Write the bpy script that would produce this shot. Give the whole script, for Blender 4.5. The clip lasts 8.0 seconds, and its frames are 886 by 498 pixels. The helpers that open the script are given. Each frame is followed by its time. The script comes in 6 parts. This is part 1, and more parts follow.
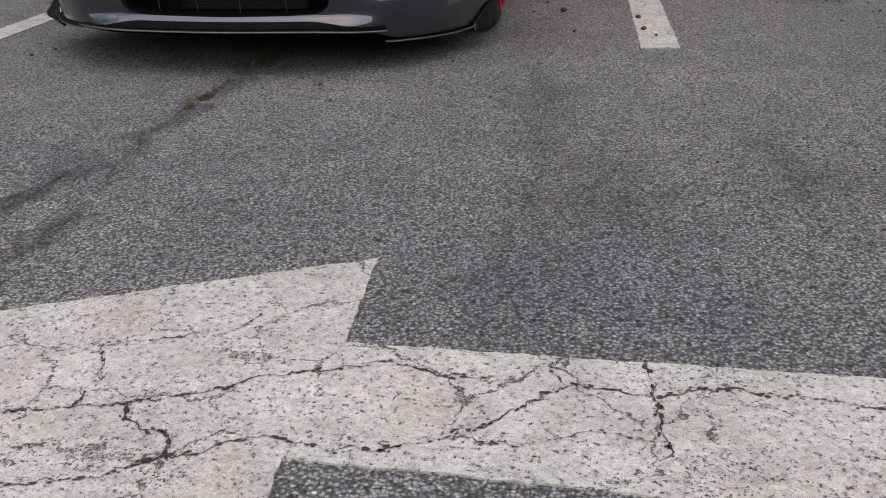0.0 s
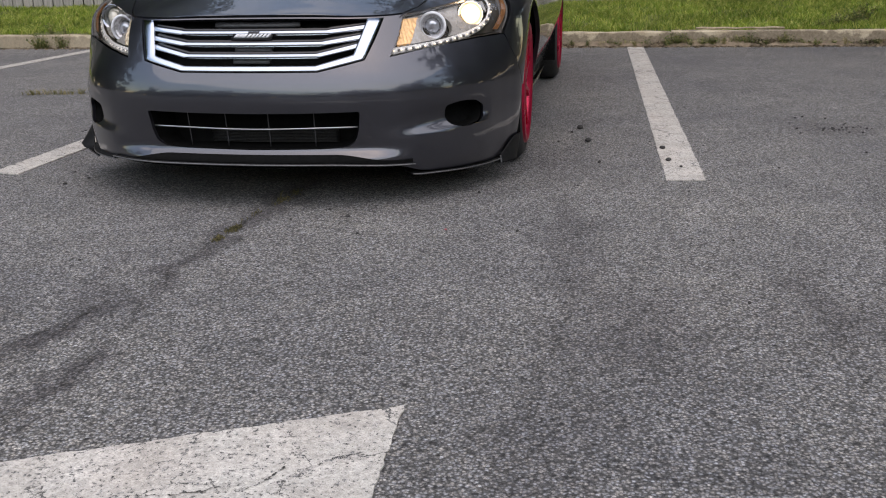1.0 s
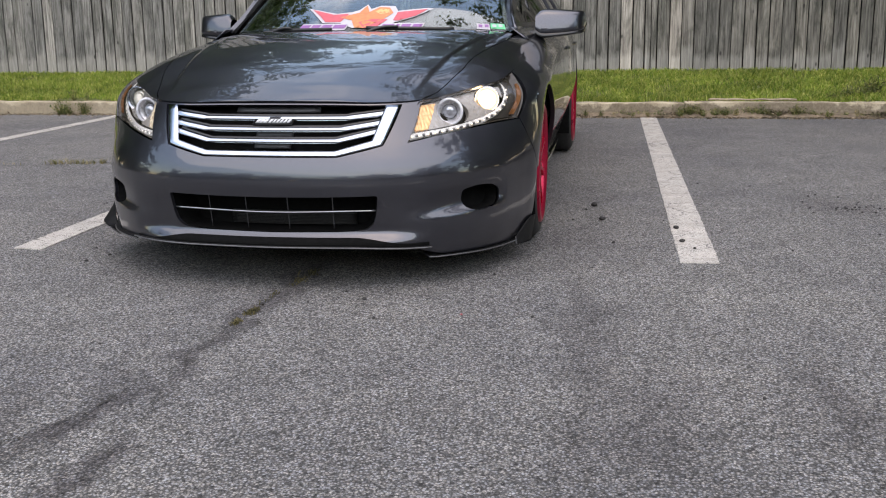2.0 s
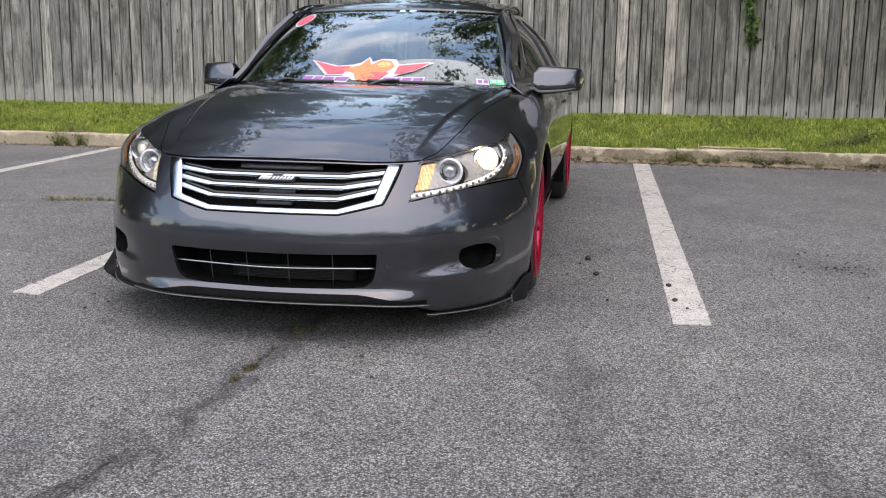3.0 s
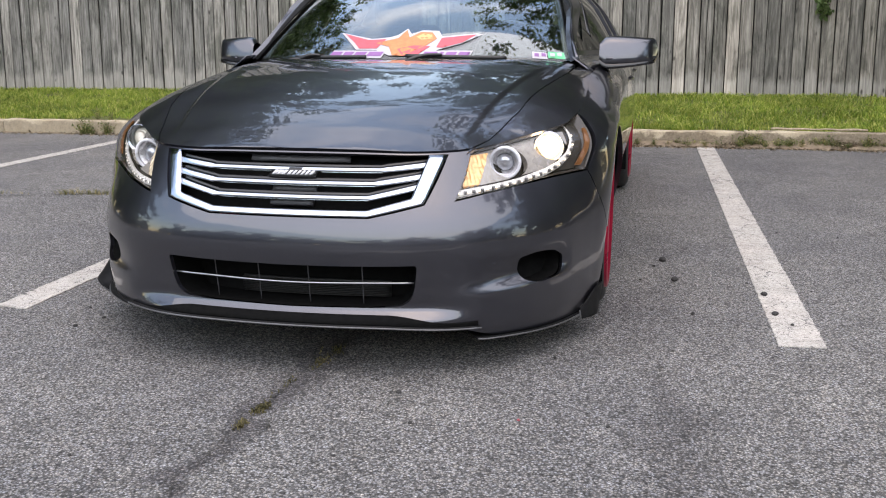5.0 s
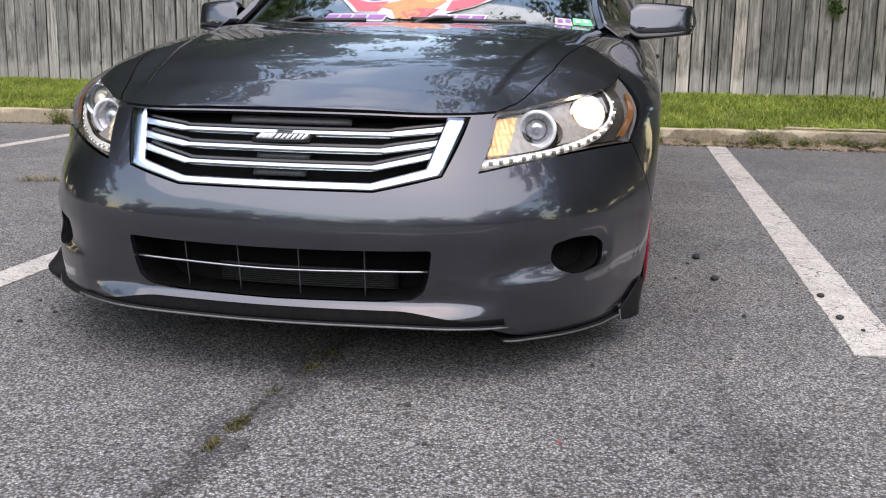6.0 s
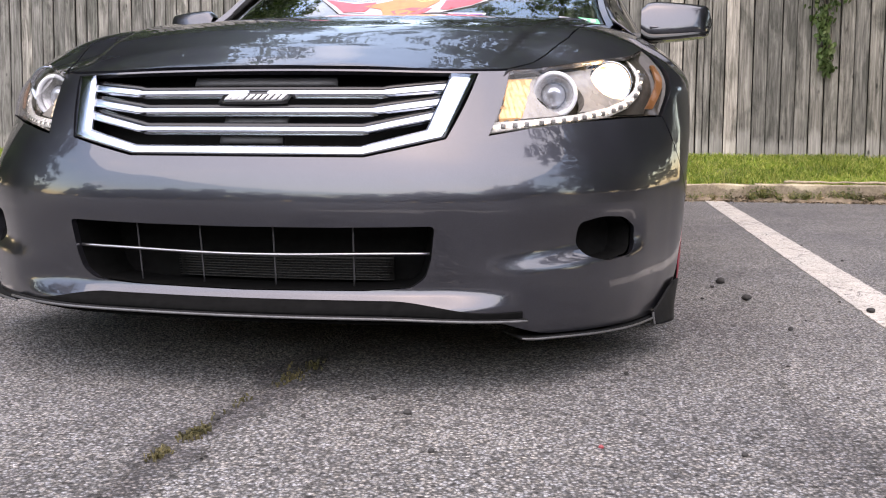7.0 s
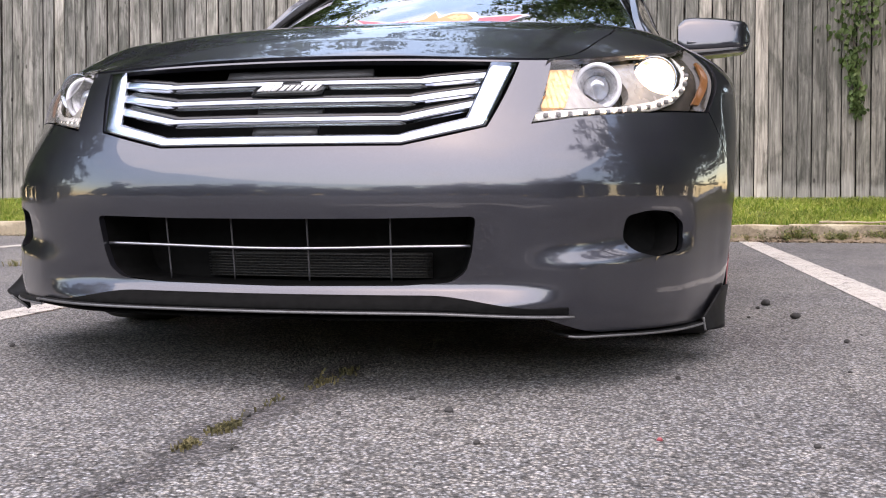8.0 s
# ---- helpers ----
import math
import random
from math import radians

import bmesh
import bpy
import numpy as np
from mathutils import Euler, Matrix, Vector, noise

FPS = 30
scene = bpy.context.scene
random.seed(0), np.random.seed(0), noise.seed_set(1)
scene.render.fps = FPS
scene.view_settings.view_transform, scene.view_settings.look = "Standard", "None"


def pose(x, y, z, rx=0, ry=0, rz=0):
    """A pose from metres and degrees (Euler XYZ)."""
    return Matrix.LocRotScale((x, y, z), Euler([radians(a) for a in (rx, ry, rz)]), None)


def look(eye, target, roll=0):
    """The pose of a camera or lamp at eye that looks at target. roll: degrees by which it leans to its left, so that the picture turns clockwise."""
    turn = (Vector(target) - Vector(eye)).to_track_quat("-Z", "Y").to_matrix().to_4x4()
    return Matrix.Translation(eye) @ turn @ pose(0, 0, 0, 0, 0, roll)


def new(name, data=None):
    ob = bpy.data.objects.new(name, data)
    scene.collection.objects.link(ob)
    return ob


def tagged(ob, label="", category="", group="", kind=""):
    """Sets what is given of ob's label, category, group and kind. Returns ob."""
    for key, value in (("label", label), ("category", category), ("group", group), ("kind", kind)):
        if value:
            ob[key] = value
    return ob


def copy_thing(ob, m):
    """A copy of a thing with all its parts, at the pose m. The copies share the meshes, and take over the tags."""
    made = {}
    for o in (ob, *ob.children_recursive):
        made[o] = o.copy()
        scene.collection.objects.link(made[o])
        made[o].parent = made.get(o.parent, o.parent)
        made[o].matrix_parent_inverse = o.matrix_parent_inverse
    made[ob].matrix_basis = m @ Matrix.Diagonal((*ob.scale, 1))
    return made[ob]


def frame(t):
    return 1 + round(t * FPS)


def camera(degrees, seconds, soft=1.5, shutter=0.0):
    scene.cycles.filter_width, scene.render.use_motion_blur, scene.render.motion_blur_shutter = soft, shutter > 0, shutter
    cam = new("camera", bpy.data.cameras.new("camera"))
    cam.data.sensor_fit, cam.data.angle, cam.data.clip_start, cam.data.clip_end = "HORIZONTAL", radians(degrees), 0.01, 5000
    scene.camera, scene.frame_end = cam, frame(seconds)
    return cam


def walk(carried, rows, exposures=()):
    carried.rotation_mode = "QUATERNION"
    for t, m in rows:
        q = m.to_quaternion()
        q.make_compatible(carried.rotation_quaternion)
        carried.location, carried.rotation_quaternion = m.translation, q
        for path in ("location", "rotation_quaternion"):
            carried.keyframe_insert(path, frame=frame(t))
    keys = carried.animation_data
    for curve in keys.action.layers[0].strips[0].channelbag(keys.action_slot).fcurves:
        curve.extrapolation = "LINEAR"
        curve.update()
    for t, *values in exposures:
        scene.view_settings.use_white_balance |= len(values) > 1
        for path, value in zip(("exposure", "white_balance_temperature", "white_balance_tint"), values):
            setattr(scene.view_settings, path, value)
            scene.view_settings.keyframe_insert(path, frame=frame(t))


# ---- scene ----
cam = camera(50.0, 8.0, 1.1)
PATH = [
    (0, (1.147, 0.203, 0.789), (0.894, 2.013, -0.023), -1.1),
    (0.5, (1.137, 0.233, 0.805), (0.860, 2.089, 0.111), -1.4),
    (1, (1.129, 0.249, 0.840), (0.822, 2.136, 0.251), -1.1),
    (1.5, (1.126, 0.254, 0.881), (0.794, 2.157, 0.364), -1.0),
    (2, (1.122, 0.240, 0.935), (0.785, 2.154, 0.463), -0.8),
    (3.3, (1.063, 0.209, 1.061), (0.755, 2.143, 0.654), 1.0),
    (3.5, (1.037, 0.239, 1.050), (0.741, 2.174, 0.644), 0.8),
    (4, (1.028, 0.398, 1.022), (0.701, 2.326, 0.604), 0.2),
    (4.5, (1.028, 0.623, 1.009), (0.641, 2.537, 0.573), -0.7),
    (4.7, (1.014, 0.712, 0.999), (0.609, 2.621, 0.559), -0.7),
    (5.8, (0.786, 1.177, 0.896), (0.417, 3.089, 0.443), 1.1),
    (6, (0.776, 1.273, 0.819), (0.405, 3.191, 0.392), 0.8),
    (6.5, (0.738, 1.487, 0.686), (0.376, 3.414, 0.288), 0.1),
    (7, (0.672, 1.598, 0.515), (0.327, 3.554, 0.276), 0.3),
    (7.5, (0.639, 1.635, 0.425), (0.275, 3.597, 0.289), 0.7),
    (8, (0.629, 1.667, 0.380), (0.230, 3.623, 0.264), -0.1),
]
EXPOSURES = [(0.0, 1.10, 8500, 15), (1.5, 1.45, 8400, 15), (3.5, 1.81, 8350, 15), (4.5, 1.83, 8350, 15), (6.5, 1.93, 8350, 17), (7.0, 2.18, 8750, 21), (8.0, 2.23, 8650, 21)]
walk(cam, [(t, look(eye, target, roll)) for t, eye, target, roll in PATH], EXPOSURES)

# ---- sky and sun ----
world = bpy.data.worlds.new("sky")
scene.world = world
world.use_nodes = True
wt = world.node_tree
wt.nodes.clear()
w_out = wt.nodes.new("ShaderNodeOutputWorld")
w_bg = wt.nodes.new("ShaderNodeBackground")
w_sky = wt.nodes.new("ShaderNodeTexSky")
w_sky.sky_type, w_sky.sun_disc = "NISHITA", False
w_sky.sun_elevation, w_sky.sun_rotation = radians(66), radians(168)
w_sky.air_density, w_sky.dust_density, w_sky.ozone_density = 1.5, 0.7, 3.5
w_geo = wt.nodes.new("ShaderNodeTexCoord")
w_map = wt.nodes.new("ShaderNodeMapping")
w_map.inputs["Scale"].default_value = (1.6, 1.6, 4.0)
w_noise = wt.nodes.new("ShaderNodeTexNoise")
w_noise.inputs["Scale"].default_value = 1.7
w_noise.inputs["Detail"].default_value = 6.0
w_noise.inputs["Roughness"].default_value = 0.56
w_ramp = wt.nodes.new("ShaderNodeValToRGB")
w_ramp.color_ramp.elements[0].position, w_ramp.color_ramp.elements[1].position = 0.545, 0.93
w_mix = wt.nodes.new("ShaderNodeMix")
w_mix.data_type = "RGBA"
w_mix.inputs["B"].default_value = (5.2, 5.6, 6.6, 1)
wt.links.new(w_geo.outputs["Generated"], w_map.inputs["Vector"])
wt.links.new(w_map.outputs["Vector"], w_noise.inputs["Vector"])
wt.links.new(w_noise.outputs["Fac"], w_ramp.inputs["Fac"])
wt.links.new(w_ramp.outputs["Color"], w_mix.inputs["Factor"])
wt.links.new(w_sky.outputs["Color"], w_mix.inputs["A"])
wt.links.new(w_mix.outputs["Result"], w_bg.inputs["Color"])
w_bg.inputs["Strength"].default_value = 0.15
wt.links.new(w_bg.outputs["Background"], w_out.inputs["Surface"])

sun = new("sun", bpy.data.lights.new("sun", "SUN"))
sun.data.energy, sun.data.angle, sun.data.color = 0.95, radians(108), (1.0, 0.985, 0.975)
sun.matrix_world = look((1.7, -8.0, 18.3), (0, 0, 0))


# ---- materials ----
class Mat:
    """A small wrapper to write node materials briefly."""

    def __init__(self, name):
        self.m = bpy.data.materials.new(name)
        self.m.use_nodes = True
        self.t = self.m.node_tree
        self.b = self.t.nodes["Principled BSDF"]
        self.out = self.t.nodes["Material Output"]

    def node(self, kind, **sets):
        n = self.t.nodes.new("ShaderNode" + kind)
        for k, v in sets.items():
            n.inputs[k.replace("_", " ")].default_value = v
        return n

    def link(self, a, b):
        self.t.links.new(a, b)

    def coords(self, space="Object", scale=(1, 1, 1)):
        c = self.node("TexCoord")
        m = self.node("Mapping", Scale=scale)
        self.link(c.outputs[space], m.inputs["Vector"])
        return m.outputs["Vector"]

    def noise(self, vec, scale, detail=4.0, rough=0.55, distort=0.0):
        n = self.node("TexNoise", Scale=scale, Detail=detail, Roughness=rough, Distortion=distort)
        self.link(vec, n.inputs["Vector"])
        return n.outputs["Fac"]

    def ramp(self, fac, stops):
        r = self.node("ValToRGB")
        els = r.color_ramp.elements
        while len(els) < len(stops):
            els.new(0.5)
        for e, (p, c) in zip(els, stops):
            e.position = p
            e.color = (c, c, c, 1) if isinstance(c, (int, float)) else (*c, 1)
        self.link(fac, r.inputs["Fac"])
        return r.outputs["Color"]

    def mix(self, fac, a, b, blend="MIX"):
        n = self.node("Mix")
        n.data_type, n.blend_type = "RGBA", blend
        for sock, v in (("Factor", fac), ("A", a), ("B", b)):
            if isinstance(v, bpy.types.NodeSocket):
                self.link(v, n.inputs[sock])
            elif sock == "Factor":
                n.inputs[sock].default_value = v
            else:
                n.inputs[sock].default_value = (v, v, v, 1) if isinstance(v, (int, float)) else (*v, 1)
        return n.outputs["Result"]

    def math(self, op, a, b=0.0):
        n = self.node("Math")
        n.operation = op
        for i, v in enumerate((a, b)):
            if isinstance(v, bpy.types.NodeSocket):
                self.link(v, n.inputs[i])
            else:
                n.inputs[i].default_value = v
        return n.outputs[0]

    def bump(self, height, strength=0.3, distance=0.005):
        n = self.node("Bump", Strength=strength, Distance=distance)
        self.link(height, n.inputs["Height"])
        self.link(n.outputs["Normal"], self.b.inputs["Normal"])

    def set(self, **kw):
        for k, v in kw.items():
            sock = self.b.inputs[k.replace("_", " ")]
            if isinstance(v, bpy.types.NodeSocket):
                self.link(v, sock)
            elif isinstance(v, tuple) and len(v) == 3:
                sock.default_value = (*v, 1)
            else:
                sock.default_value = v
        return self


def plain(name, colour, rough=0.5, metal=0.0, grain=0.08, scale=60.0, **kw):
    """A single-coloured surface with slight mottling in tone and gloss."""
    m = Mat(name)
    v = m.coords()
    n = m.noise(v, scale, 5)
    lo = tuple(c * (1 - grain) for c in colour)
    hi = tuple(min(1, c * (1 + grain)) for c in colour)
    m.set(Base_Color=m.ramp(n, [(0.3, lo), (0.7, hi)]), Metallic=metal, **kw)
    n2 = m.noise(v, scale * 0.2, 3)
    m.set(Roughness=m.ramp(n2, [(0.3, max(0.0, rough - 0.06)), (0.7, rough + 0.06)]))
    return m.m


def asphalt_colour(m, v):
    """Colour, relief and roughness of worn asphalt with pale chippings."""
    shake = m.node("TexNoise", Scale=130.0, Detail=3.0)
    m.link(v, shake.inputs["Vector"])
    bent = m.node("VectorMath")
    bent.operation = "MULTIPLY_ADD"
    m.link(shake.outputs["Color"], bent.inputs[0])
    bent.inputs[1].default_value = (0.005, 0.005, 0.0)
    m.link(v, bent.inputs[2])
    # pale and dark chippings set in dark binder
    vor = m.node("TexVoronoi", Scale=155.0, Randomness=1.0)
    m.link(bent.outputs[0], vor.inputs["Vector"])
    sep = m.node("SeparateColor")
    m.link(vor.outputs["Color"], sep.inputs["Color"])
    chip = m.ramp(sep.outputs["Red"], [(0.0, 0.09), (0.22, 0.215), (0.6, 0.315), (0.88, 0.36), (0.96, 0.42), (1.0, 0.52)])
    hue = m.ramp(sep.outputs["Blue"], [(0.0, (1.07, 1.0, 0.92)), (0.5, (1.02, 0.99, 0.965)), (1.0, (0.97, 0.985, 1.03))])
    gap = m.ramp(vor.outputs["Distance"], [(0.28, 1.05), (0.64, 0.27)])
    col = m.mix(1.0, m.mix(1.0, chip, hue, "MULTIPLY"), gap, "MULTIPLY")
    vor2 = m.node("TexVoronoi", Scale=68.0, Randomness=1.0)
    m.link(bent.outputs[0], vor2.inputs["Vector"])
    sep2 = m.node("SeparateColor")
    m.link(vor2.outputs["Color"], sep2.inputs["Color"])
    core = m.ramp(vor2.outputs["Distance"], [(0.24, 1.0), (0.42, 0.0)])
    big_chip = m.ramp(sep2.outputs["Green"], [(0.0, 0.14), (0.16, 0.28), (0.20, 1.0), (0.84, 1.0), (0.88, 1.25), (1.0, 1.6)])
    col = m.mix(m.math("MULTIPLY", core, 0.9), col, m.mix(1.0, col, big_chip, "MULTIPLY"))
    fine = m.noise(v, 420.0, 3)
    col = m.mix(0.65, col, m.ramp(fine, [(0.36, 0.35), (0.62, 1.4)]), "MULTIPLY")
    # open pits where chippings have been lost
    pits = m.ramp(m.noise(v, 230.0, 3, 0.7), [(0.36, 0.15), (0.43, 1.0)])
    col = m.mix(1.0, col, pits, "MULTIPLY")
    lost = m.ramp(m.noise(v, 62.0, 5, 0.75), [(0.365, 0.16), (0.405, 1.0)])
    col = m.mix(1.0, col, lost, "MULTIPLY")
    big = m.noise(v, 0.9, 6, 0.6)
    col = m.mix(1.0, col, m.ramp(big, [(0.3, (0.72, 0.72, 0.75)), (0.7, (1.12, 1.1, 1.06))]), "MULTIPLY")
    mid = m.noise(v, 5.0, 5, 0.6)
    col = m.mix(1.0, col, m.ramp(mid, [(0.3, 0.85), (0.7, 1.1)]), "MULTIPLY")
    height = m.math("ADD", m.math("MULTIPLY", vor.outputs["Distance"], -1.0), m.math("ADD", m.math("MULTIPLY", fine, 0.3), m.math("MULTIPLY", pits, 0.5)))
    return col, height


def make_asphalt():
    m = Mat("asphalt")
    v = m.coords()
    col, height = asphalt_colour(m, v)
    # old tar and oil stains with soft ragged outlines, and painted shade under the car
    wob = m.node("TexNoise", Scale=3.5, Detail=5.0, Roughness=0.6)
    m.link(v, wob.inputs["Vector"])
    moved = m.node("VectorMath")
    moved.operation = "MULTIPLY_ADD"
    m.link(wob.outputs["Color"], moved.inputs[0])
    moved.inputs[1].default_value = (0.5, 0.5, 0.0)
    m.link(v, moved.inputs[2])
    for x, y, rx, ry, dark in STAINS_AND_SHADE:
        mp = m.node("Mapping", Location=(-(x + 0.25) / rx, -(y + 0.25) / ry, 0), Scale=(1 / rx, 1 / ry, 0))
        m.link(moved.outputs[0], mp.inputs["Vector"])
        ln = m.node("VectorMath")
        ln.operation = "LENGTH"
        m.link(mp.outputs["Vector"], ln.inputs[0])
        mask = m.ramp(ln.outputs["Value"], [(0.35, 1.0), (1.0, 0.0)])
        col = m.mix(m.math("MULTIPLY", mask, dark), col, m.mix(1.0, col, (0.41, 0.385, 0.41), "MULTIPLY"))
    m.set(Base_Color=col, Roughness=0.88)
    m.bump(height, 0.7, 0.006)
    return m.m


# last row: the car's own shade painted on the asphalt beneath it
STAINS_AND_SHADE = [(1.223, 2.364, 0.26, 0.5, 0.5), (1.081, 2.955, 0.15, 0.5, 0.4), (1.725, 2.441, 0.3, 0.35, 0.35), (1.047, 1.795, 0.14, 0.4, 0.3), (1.703, 2.596, 0.06, 0.4, 0.4), (1.019, 3.469, 0.05, 0.4, 0.35), (-0.147, 2.146, 0.05, 0.3, 0.4), (0.028, 2.003, 0.05, 0.35, 0.5), (-0.03, 2.651, 0.08, 0.4, 0.75), (-0.021, 3.152, 0.08, 0.4, 0.75), (-0.147, 2.195, 0.10, 0.35, 0.75), (-0.33, 2.137, 0.07, 0.3, 0.5), (-0.216, 2.593, 0.05, 0.35, 0.4), (0.057, 1.905, 0.06, 0.3, 0.7), (0.019, 3.555, 0.09, 0.3, 0.8), (2.254, 5.119, 0.35, 0.4, 0.45), (0.097, 5.215, 0.8, 2.4, 0.4)]


def make_paint_line():
    """Worn white road paint: chipped to the asphalt along cracks and in specks."""
    m = Mat("road_paint")
    v = m.coords()
    asph, height = asphalt_colour(m, v)
    warp = m.node("TexNoise", Scale=8.0, Detail=8.0, Roughness=0.68)
    m.link(v, warp.inputs["Vector"])
    shifted = m.node("VectorMath")
    shifted.operation = "MULTIPLY_ADD"
    m.link(warp.outputs["Color"], shifted.inputs[0])
    shifted.inputs[1].default_value = (0.16, 0.16, 0.16)
    m.link(v, shifted.inputs[2])
    vor = m.node("TexVoronoi", Scale=4.6)
    vor.feature = "DISTANCE_TO_EDGE"
    m.link(shifted.outputs[0], vor.inputs["Vector"])
    width = m.math("MULTIPLY", m.noise(v, 3.0, 4), 0.07)
    rag = m.math("ADD", vor.outputs["Distance"], m.math("MULTIPLY", m.math("SUBTRACT", m.noise(v, 95.0, 3, 0.7), 0.5), 0.06))
    crack = m.math("LESS_THAN", rag, m.math("SUBTRACT", width, 0.029))
    speck = m.math("GREATER_THAN", m.noise(v, 130.0, 4, 0.66), 0.60)
    worn = m.math("GREATER_THAN", m.math("MULTIPLY", m.noise(v, 2.6, 5, 0.6), m.noise(v, 170.0, 2)), 0.385)
    flakes = m.math("GREATER_THAN", m.noise(v, 52.0, 5, 0.7), 0.66)
    gone = m.math("MINIMUM", m.math("ADD", m.math("ADD", m.math("ADD", crack, speck), worn), flakes), 1.0)
    tone = m.noise(v, 9.0, 6, 0.65)
    white = m.ramp(tone, [(0.25, (0.40, 0.375, 0.335)), (0.75, (0.60, 0.57, 0.525))])
    white = m.mix(1.0, white, m.ramp(m.noise(v, 260.0, 3), [(0.3, 0.62), (0.6, 1.04)]), "MULTIPLY")
    white = m.mix(1.0, white, m.ramp(m.noise(v, 4.6, 3), [(0.35, (1.02, 0.99, 0.985)), (0.65, (0.99, 0.995, 1.0))]), "MULTIPLY")
    white = m.mix(1.0, white, m.ramp(m.noise(v, 75.0, 4, 0.65), [(0.38, 0.78), (0.6, 1.06)]), "MULTIPLY")
    white = m.mix(m.ramp(m.noise(v, 4.0, 6, 0.7), [(0.52, 0.0), (0.76, 0.35)]), white, (0.20, 0.185, 0.165))
    dark = m.mix(0.35, asph, (0.05, 0.048, 0.045))
    m.set(Base_Color=m.mix(gone, white, dark), Roughness=0.8)
    m.bump(m.math("ADD", m.math("MULTIPLY", height, 0.5), m.math("MULTIPLY", gone, -0.8)), 0.5, 0.006)
    return m.m


def make_wood(name, tone, even=False):
    """Grey weathered fence boards, bleached along the bottom where splashes keep them pale."""
    m = Mat(name)
    c = m.node("TexCoord")
    info = m.node("ObjectInfo")
    off = m.node("VectorMath")
    off.operation = "MULTIPLY_ADD"
    comb = m.node("CombineXYZ")
    for i in range(3):
        m.link(info.outputs["Random"], comb.inputs[i])
    m.link(comb.outputs[0], off.inputs[0])
    off.inputs[1].default_value = (37.0, 11.0, 23.0)
    m.link(c.outputs["Object"], off.inputs[2])
    v0 = off.outputs[0]
    mp = m.node("Mapping", Scale=(1, 1, 0.035))
    m.link(v0, mp.inputs["Vector"])
    v = mp.outputs["Vector"]
    grain = m.noise(v, 60.0, 5, 0.6, 0.5)
    mc = m.node("Mapping", Scale=(1, 1, 0.085))
    m.link(v0, mc.inputs["Vector"])
    coarse = m.noise(mc.outputs["Vector"], 21.0, 7, 0.7, 1.4)
    col = m.ramp(grain, [(0.30, (0.11, 0.103, 0.095)), (0.46, (0.19, 0.180, 0.168)), (0.58, (0.255, 0.244, 0.229)), (0.74, (0.36, 0.346, 0.325))])
    col = m.mix(0.85, col, m.ramp(coarse, [(0.33, 0.26), (0.44, 0.78), (0.55, 1.05), (0.70, 1.45)]), "MULTIPLY")
    # checks: narrow dark splits along the grain
    split = m.ramp(m.noise(v, 95.0, 3, 0.55, 0.3), [(0.27, 0.3), (0.33, 1.0)])
    col = m.mix(1.0, col, split, "MULTIPLY")
    tint = m.ramp(info.outputs["Random"], [(0.0, (0.66, 0.67, 0.665)), (0.4, (0.86, 0.86, 0.845)), (0.8, (1.06, 1.045, 1.015)), (1.0, (1.30, 1.27, 1.22))])
    col = m.mix(0.0 if even else 1.0, col, tint, "MULTIPLY")
    # darker grey-green patches, and boards that turn darker and browner towards one end
    ms = m.node("Mapping", Scale=(1, 1, 0.3))
    m.link(v0, ms.inputs["Vector"])
    patches = m.noise(ms.outputs["Vector"], 6.0, 6, 0.65, 0.6)
    col = m.mix(1.0, col, m.ramp(patches, [(0.40, (0.52, 0.54, 0.52)), (0.54, 1.0), (0.7, 1.14)]), "MULTIPLY")
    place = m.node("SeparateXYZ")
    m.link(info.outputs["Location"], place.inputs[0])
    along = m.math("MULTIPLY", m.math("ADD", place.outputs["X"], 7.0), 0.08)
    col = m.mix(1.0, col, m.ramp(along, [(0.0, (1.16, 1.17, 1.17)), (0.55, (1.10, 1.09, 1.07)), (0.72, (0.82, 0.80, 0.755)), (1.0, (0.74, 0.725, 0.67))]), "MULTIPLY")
    sep = m.node("SeparateXYZ")
    m.link(c.outputs["Object"], sep.inputs[0])
    wob = m.math("MULTIPLY", m.noise(ms.outputs["Vector"], 14.0, 6, 0.7), 0.20)
    drop = m.math("MULTIPLY", m.math("FRACT", m.math("MULTIPLY", info.outputs["Random"], 57.0)), 0.12)
    edge = m.ramp(m.math("ADD", m.math("ADD", sep.outputs["Z"], drop), m.math("MULTIPLY", wob, 1.4)), [(0.36, 1.0), (0.44, 0.0)])
    pale = m.mix(1.0, m.ramp(grain, [(0.3, (0.27, 0.255, 0.228)), (0.7, (0.40, 0.38, 0.345))]), m.ramp(coarse, [(0.3, 0.78), (0.7, 1.12)]), "MULTIPLY")
    col = m.mix(m.math("MULTIPLY", edge, m.ramp(along, [(0.0, 0.72), (0.6, 0.66), (0.74, 0.52)])), col, pale)
    knots = m.node("TexVoronoi", Scale=4.2)
    mk = m.node("Mapping", Scale=(1.6, 1, 0.7))
    m.link(v0, mk.inputs["Vector"])
    m.link(mk.outputs["Vector"], knots.inputs["Vector"])
    k = m.ramp(knots.outputs["Distance"], [(0.05, 0.28), (0.10, 1.0)])
    col = m.mix(1.0, col, k, "MULTIPLY")
    col = m.mix(1.0, col, tone, "MULTIPLY")
    m.set(Base_Color=col, Roughness=0.9)
    m.bump(m.math("ADD", grain, coarse), 0.5, 0.004)
    return m.m


